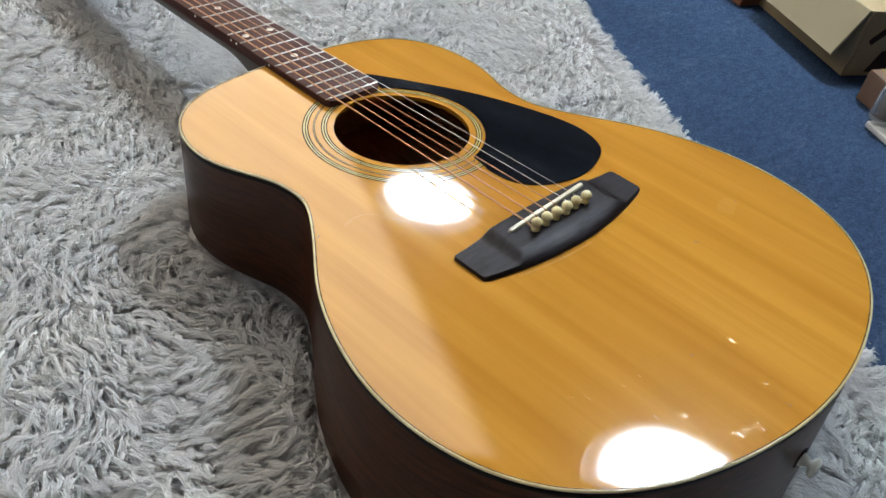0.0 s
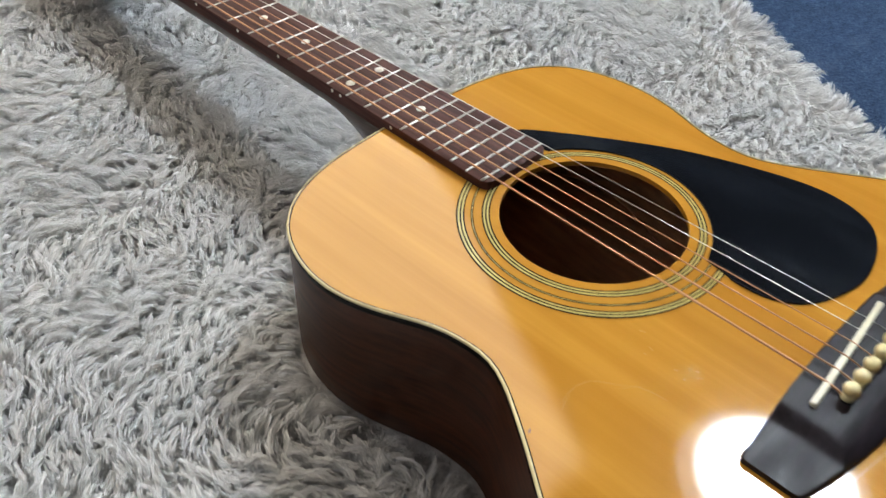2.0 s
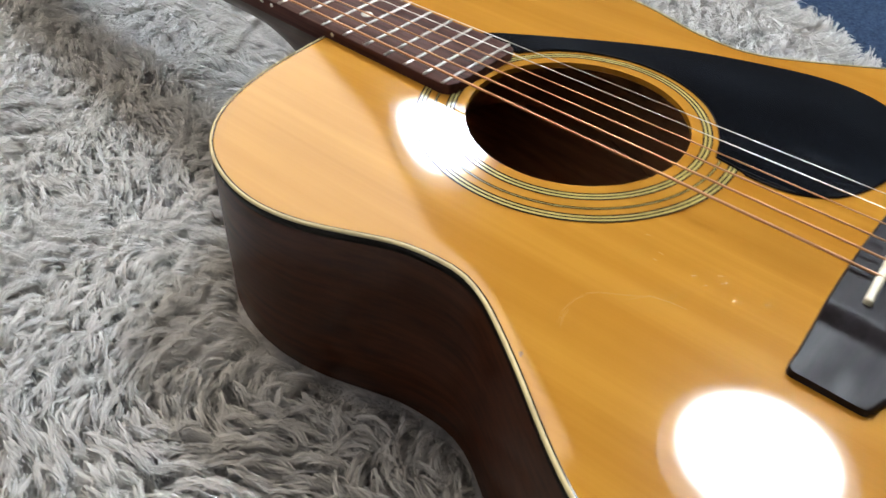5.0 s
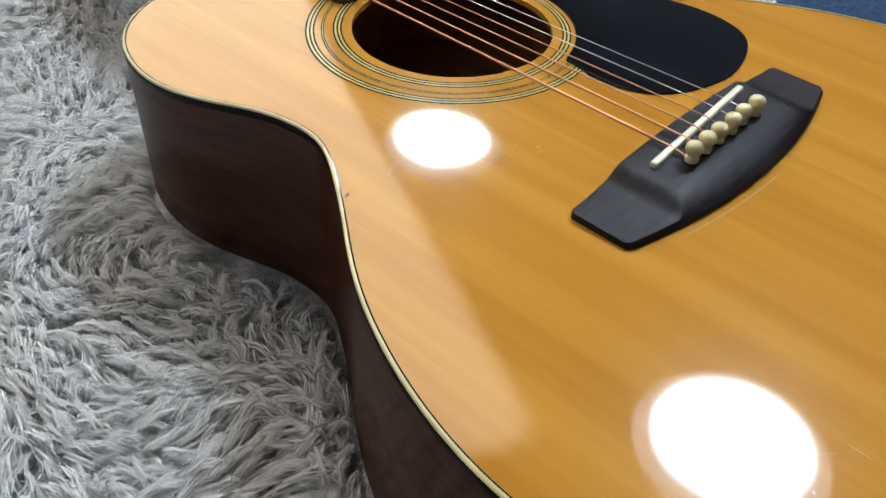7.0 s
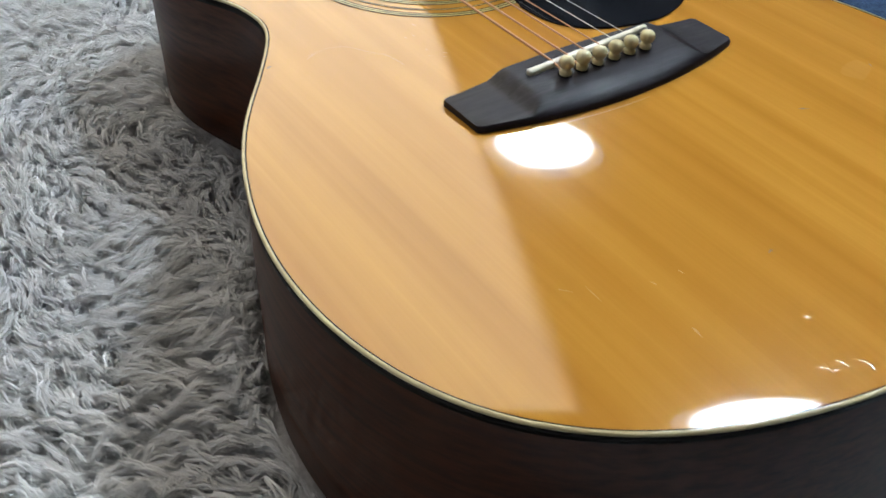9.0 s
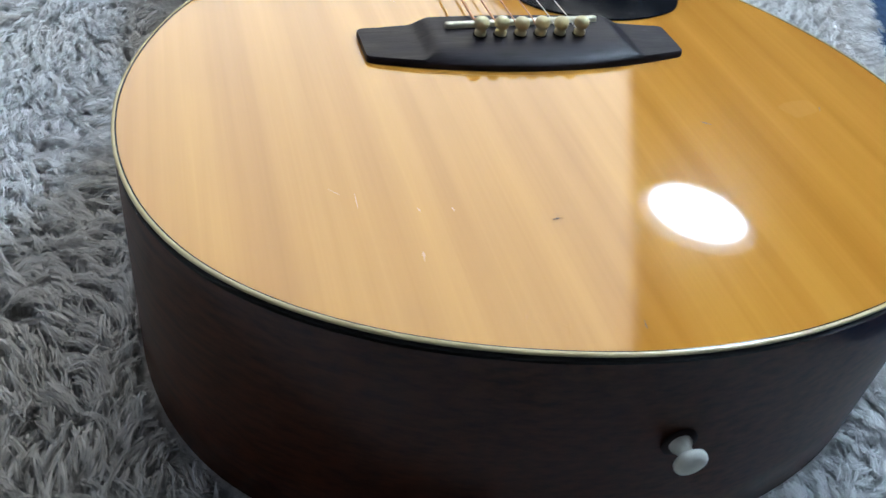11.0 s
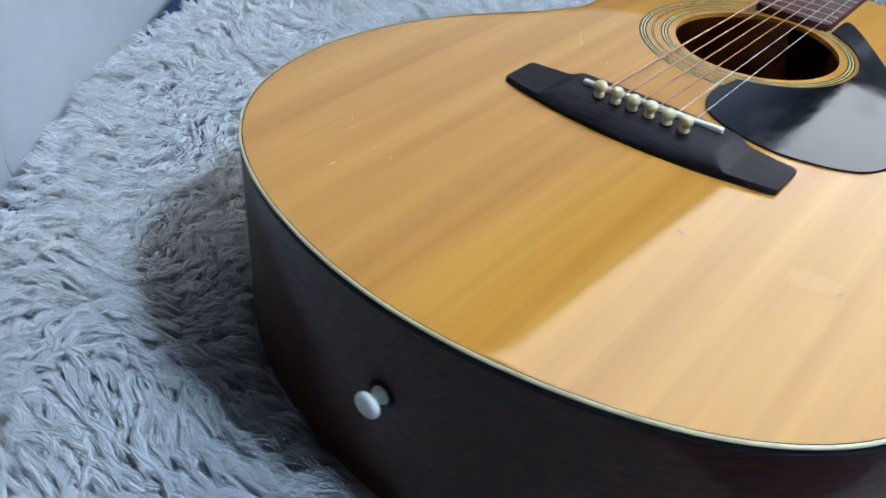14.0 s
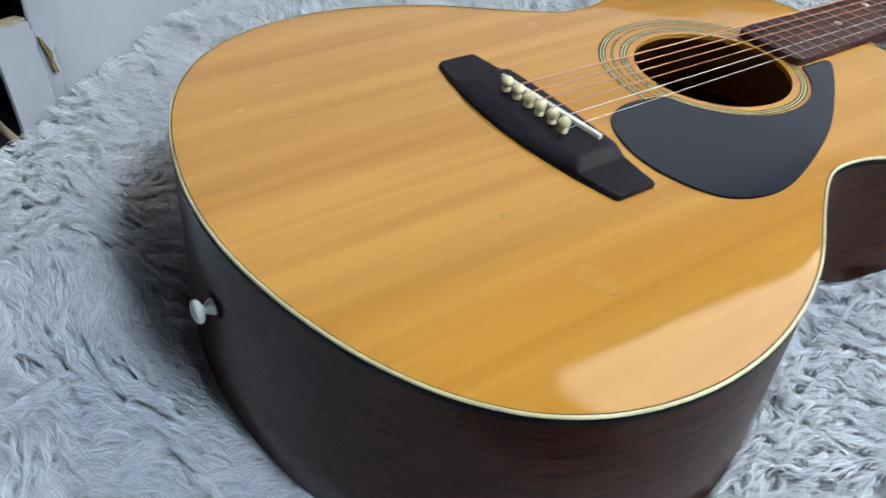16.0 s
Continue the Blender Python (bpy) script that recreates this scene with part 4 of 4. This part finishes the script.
    me.vertices.foreach_set("co", verts.ravel())
    me.loops.add(m * 11)
    me.loops.foreach_set("vertex_index", loops)
    me.polygons.add(m * 3)
    me.polygons.foreach_set("loop_start", starts)
    me.polygons.foreach_set("use_smooth", np.ones(m * 3, bool))
    me.update(calc_edges=True)
    me.materials.append(PILE)
    ob = link(name, me, rug)
    ob["kind"] = "stuff"
    return ob


near = lambda x, y: (y < 0.95) & (x < 0.54)
far = lambda x, y: ~near(x, y)
pile("pile_layer", -0.62, 0.56, -0.50, 0.97, near, 0.0050, 11, 0.00088)
pile("pile_layer", -0.62, 1.05, -0.5, 1.4, far, 0.0085, 10, 0.0016)


# ======================= boxes round the rug =======================
def panel_bm(origin, u, v, w, h, thick, bevel=0.0006):
    """A thin board from origin along u (w long) and v (h long)."""
    b = box_bm(0, w, -thick / 2, thick / 2, 0, h, bevel, 1)
    u, v = Vector(u).normalized(), Vector(v).normalized()
    n = v.cross(u)
    m = Matrix((u, n, v)).transposed().to_4x4()
    m.translation = Vector(origin)
    b.transform(m)
    return b


UP = Vector((0, 0, 1))
ax, ay = Vector((0.48, 0.877, 0)), Vector((0.877, -0.48, 0))
K = Vector((0.715, 0.067, ZF + 0.001))
BH = 0.090
card = empty("cardboard_box", "open tan cardboard box with a pale flap folded down", "box", "cardboard boxes")
part("long_side", panel_bm(K, ax, (0, 0, 1), 0.34, BH, 0.004), CARD, card, smooth=False)
part("long_side", panel_bm(K + ay * 0.26, ax, (0, 0, 1), 0.34, BH, 0.004), CARD, card, smooth=False)
part("short_side", panel_bm(K + ax * 0.002 + ay * 0.003, ay, (0, 0, 1), 0.254, BH, 0.004), CARD, card, smooth=False)
part("short_side", panel_bm(K + ax * 0.338 + ay * 0.003, ay, (0, 0, 1), 0.254, BH, 0.004), CARD, card, smooth=False)
part("bottom", panel_bm(K + Vector((0, 0, 0.004)), ax, ay, 0.34, 0.26, 0.004), CARD, card, smooth=False)
top_edge = K + Vector((0, 0, BH)) - ay * 0.003
part("flap", panel_bm(top_edge, ax, Vector((0, 0, -0.065)) - ay * 0.033, 0.180, 0.067, 0.003), CARD_PALE, card, "pale flap folded down outside", smooth=False)

# dark printing on the end that faces the small box
print_mark = lambda pts: prism_bm(pts, 0.0, 0.0004)
end_face = Matrix((ay, UP, -ax)).transposed().to_4x4()
end_face.translation = K - ay * 0.015 - ax * 0.0003
for pts in ([(0.030, 0.050), (0.036, 0.044), (0.060, 0.066), (0.085, 0.078), (0.085, 0.086), (0.056, 0.077)], [(0.046, 0.006), (0.130, 0.006), (0.130, 0.036), (0.060, 0.036)], [(0.100, 0.052), (0.200, 0.052), (0.200, 0.058), (0.100, 0.058)]):
    b = print_mark(pts)
    b.transform(end_face)
    part("print_mark", b, PRINT, card, "dark printed shape", smooth=False)


def closed_box(thing, w, d, h, m, material, tape):
    """A shut carton: four sides and a bottom, two top flaps that meet in a gap, and tape across it."""
    shapes = [("side_panel", (0, w, 0, 0.003, 0, h)), ("side_panel", (0, w, d - 0.003, d, 0, h)), ("end_panel", (0, 0.003, 0.003, d - 0.003, 0, h)), ("end_panel", (w - 0.003, w, 0.003, d - 0.003, 0, h)),
              ("bottom", (0.003, w - 0.003, 0.003, d - 0.003, 0, 0.003)), ("top_flap", (0.0005, w - 0.0005, 0.0005, d / 2 - 0.0006, h, h + 0.0025)), ("top_flap", (0.0005, w - 0.0005, d / 2 + 0.0006, d - 0.0005, h, h + 0.0025))]
    for name, size in shapes:
        b = box_bm(*size, 0.0006, 1)
        b.transform(m)
        part(name, b, material, thing, smooth=False)
    b = box_bm(0.001, w - 0.001, d / 2 - tape, d / 2 + tape, h + 0.0026, h + 0.0029)
    b.transform(m)
    part("packing_tape", b, TAPE, thing, "strip of tan packing tape", smooth=False)


brown = empty("cardboard_box", "small brown cardboard box on the carpet", "box", "cardboard boxes")
TURN = math.degrees(math.atan2(ax.y, ax.x))
closed_box(brown, 0.040, 0.06, 0.0375, pose(0.657, -0.006, ZF + 0.001, 0, 0, TURN) @ Matrix.Translation((0, -0.06, 0)), CARD_BROWN, 0.016)
jar = empty("plastic_jar", "clear ribbed plastic jar with a dark cap on a white tray", "jar")
jm = pose(0.639, -0.019, ZF + 0.0050)
prof = [(0, 0.0), (0.014, 0.0), (0.016, 0.003)]
for k in range(8):
    prof += [(0.0170, 0.005 + 0.005 * k), (0.0158, 0.0075 + 0.005 * k)]
prof += [(0.016, 0.048), (0.012, 0.053), (0.011, 0.058)]
part("body", lathe_bm(prof, 28, jm), CLEAR, jar)
part("cap", lathe_bm([(0.0125, 0.054), (0.0135, 0.056), (0.0135, 0.066), (0.012, 0.068), (0, 0.068)], 28, jm), GREY_PLASTIC, jar, "dark screw cap")
tray = empty("white_tray", "flat white plastic tray on the carpet", "tray")
b = box_bm(-0.13, 0, -0.10, 0, 0, 0.008, 0.002)
top = max(b.faces, key=lambda f: f.calc_center_median().z)
bmesh.ops.inset_region(b, faces=[top], thickness=0.004)
bmesh.ops.translate(b, verts=top.verts[:], vec=(0, 0, -0.0045))
b.transform(pose(0.616, -0.009, ZF + 0.001, 0, 0, TURN))
part("plate", b, TRAY, tray, smooth=False)
red_box = empty("cardboard_box", "small reddish brown cardboard box on the carpet", "box", "cardboard boxes")
closed_box(red_box, 0.060, 0.050, 0.030, pose(0.823, 0.240, ZF + 0.001, 0, 0, TURN + 8), RED_CARD, 0.006)
back_box = empty("cardboard_box", "brown cardboard box behind the open one", "box", "cardboard boxes")
closed_box(back_box, 0.22, 0.30, 0.157, Matrix.Translation(K + ax * 0.39 + ay * 0.02) @ pose(0, 0, 0, 0, 0, -33), CARD_BROWN, 0.022)

# white carton beside the rug, its side torn at a seam
wx, wd, wn = Vector((-0.57, 0.822, 0)), Vector((0.60, -0.80, 0)), Vector((-0.80, -0.60, 0))
C = Vector((-0.3816, -0.1773, ZF + 0.001))
white = empty("white_carton", "white cardboard carton with a torn seam beside the rug", "box")


def board(name, outline, origin, u, depth, material, label=""):
    """A board cut to an outline of (along u, height) pairs, with a thickness along wn."""
    bm = bmesh.new()
    fr = [bm.verts.new(origin + u * a + UP * z) for a, z in outline]
    bk = [bm.verts.new(origin + u * a + wn * depth + UP * z) for a, z in outline]
    bm.faces.new(fr)
    bm.faces.new(bk[::-1])
    for k in range(len(outline)):
        bm.faces.new((fr[k - 1], fr[k], bk[k], bk[k - 1]))
    return part(name, bm, material, white, label, smooth=False)


def creased_sheet(origin, u, w, h, thick, curl, dent, seed):
    """A sheet of soft card along u, dented and creased, its near edge curling away along wn."""
    bm = bmesh.new()
    us = np.concatenate([np.linspace(0, 0.03, 13), np.linspace(0.036, w, 48)])
    zs = np.linspace(0, h, 22)
    front, rear = [], []
    for a in us:
        rows = ([], [])
        for z in zs:
            q = Vector((a * 22 + seed, z * 22, seed * 1.7))
            d = dent * (noise.noise(q) + 0.5 * noise.noise(q * 2.3)) + dent * 1.2 * max(0, noise.noise(Vector((a * 60 + z * 18, seed, z * 9)))) ** 2
            d += curl * max(0.0, 1 - a / 0.016) ** 2
            edge = 0.0022 * noise.noise(Vector((z * 55, seed, 3.1))) * max(0.0, 1 - a / 0.02)
            p = origin + u * (a + edge) + UP * z + wn * d
            rows[0].append(bm.verts.new(p))
            rows[1].append(bm.verts.new(p + wn * thick))
        front.append(rows[0])
        rear.append(rows[1])
    for side in (front, rear):
        for a, b in zip(side, side[1:]):
            for k in range(len(zs) - 1):
                bm.faces.new((a[k], b[k], b[k + 1], a[k + 1]))
    for j in (0, -1):
        for k in range(len(zs) - 1):
            bm.faces.new((front[j][k], front[j][k + 1], rear[j][k + 1], rear[j][k]))
        for a, b, c, d in zip(front, front[1:], rear, rear[1:]):
            bm.faces.new((a[j], b[j], d[j], c[j]))
    return bm


part("front", creased_sheet(C - wx * 0.003, wx, 0.605, 0.19, 0.003, 0.0035, 0.0011, 2.0), WHITE_CARD, white)
# the folded seam strip, the post beside it and the rail across
part("seam_fold", creased_sheet(C + wd * 0.0158 + wn * 0.0036, -wd, 0.0188, 0.19, 0.002, 0.003, 0.0034, 7.0), WHITE_CARD, white)
board("torn_patch", [(0.0063, 0.0385), (0.0101, 0.04), (0.0117, 0.046), (0.011, 0.052), (0.0131, 0.058), (0.0159, 0.067), (0.0165, 0.0745), (0.0138, 0.0708), (0.0104, 0.0625), (0.0072, 0.0572), (0.0086, 0.0505)], C + wn * 0.0012, wd, 0.0022, TORN, "torn brown inner cardboard")
board("side_post", [(0.0150, 0.0), (0.0560, 0.0), (0.0565, 0.085), (0.0150, 0.080)], C + wn * 0.006, wd, 0.003, WHITE_CARD)
board("side_rail", [(0.0195, 0.080), (0.145, 0.098), (0.145, 0.1150), (0.0195, 0.0885)], C + wn * 0.004, wd, 0.004, WHITE_CARD)
part("back_side", panel_bm(C + wn * 0.30 - wx * 0.42, wx, (0, 0, 1), 1.02, 0.19, 0.004), WHITE_CARD, white, smooth=False)
part("end_side", panel_bm(C + wx * 0.605, wn, (0, 0, 1), 0.30, 0.19, 0.004), WHITE_CARD, white, smooth=False)
part("end_side", panel_bm(C + wd * 0.425 + wn * 0.006, wn, (0, 0, 1), 0.29, 0.19, 0.004), WHITE_CARD, white, smooth=False)
part("lid", panel_bm(C + wn * 0.004 - wx * 0.425 + UP * 0.193, wx, wn, 1.03, 0.295, 0.004), WHITE_CARD, white, smooth=False)
part("inner_flap", panel_bm(C + wn * 0.010 + wd * 0.0150 + UP * 0.087, wd + UP * 0.21, wn, 0.12, 0.011, 0.003), CARD, white, smooth=False)
# the opening's shade is put into this board and the bottom as black
part("lining", panel_bm(C + wn * 0.06 - wd * 0.02, wd, (0, 0, 1), 0.42, 0.19, 0.004), DARK, white, "black board for the shade inside the carton", smooth=False)
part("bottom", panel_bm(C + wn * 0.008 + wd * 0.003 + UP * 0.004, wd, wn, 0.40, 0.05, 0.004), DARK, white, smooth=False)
stick = empty("wooden_stick", "thin brown wooden stick on the floor by the carton", "stick")
part("rod", tube_bm([(-0.402, -0.245, ZF + 0.008), (-0.36, -0.236, ZF + 0.007), (-0.315, -0.227, ZF + 0.006)], 0.0035, 8), CARD, stick)
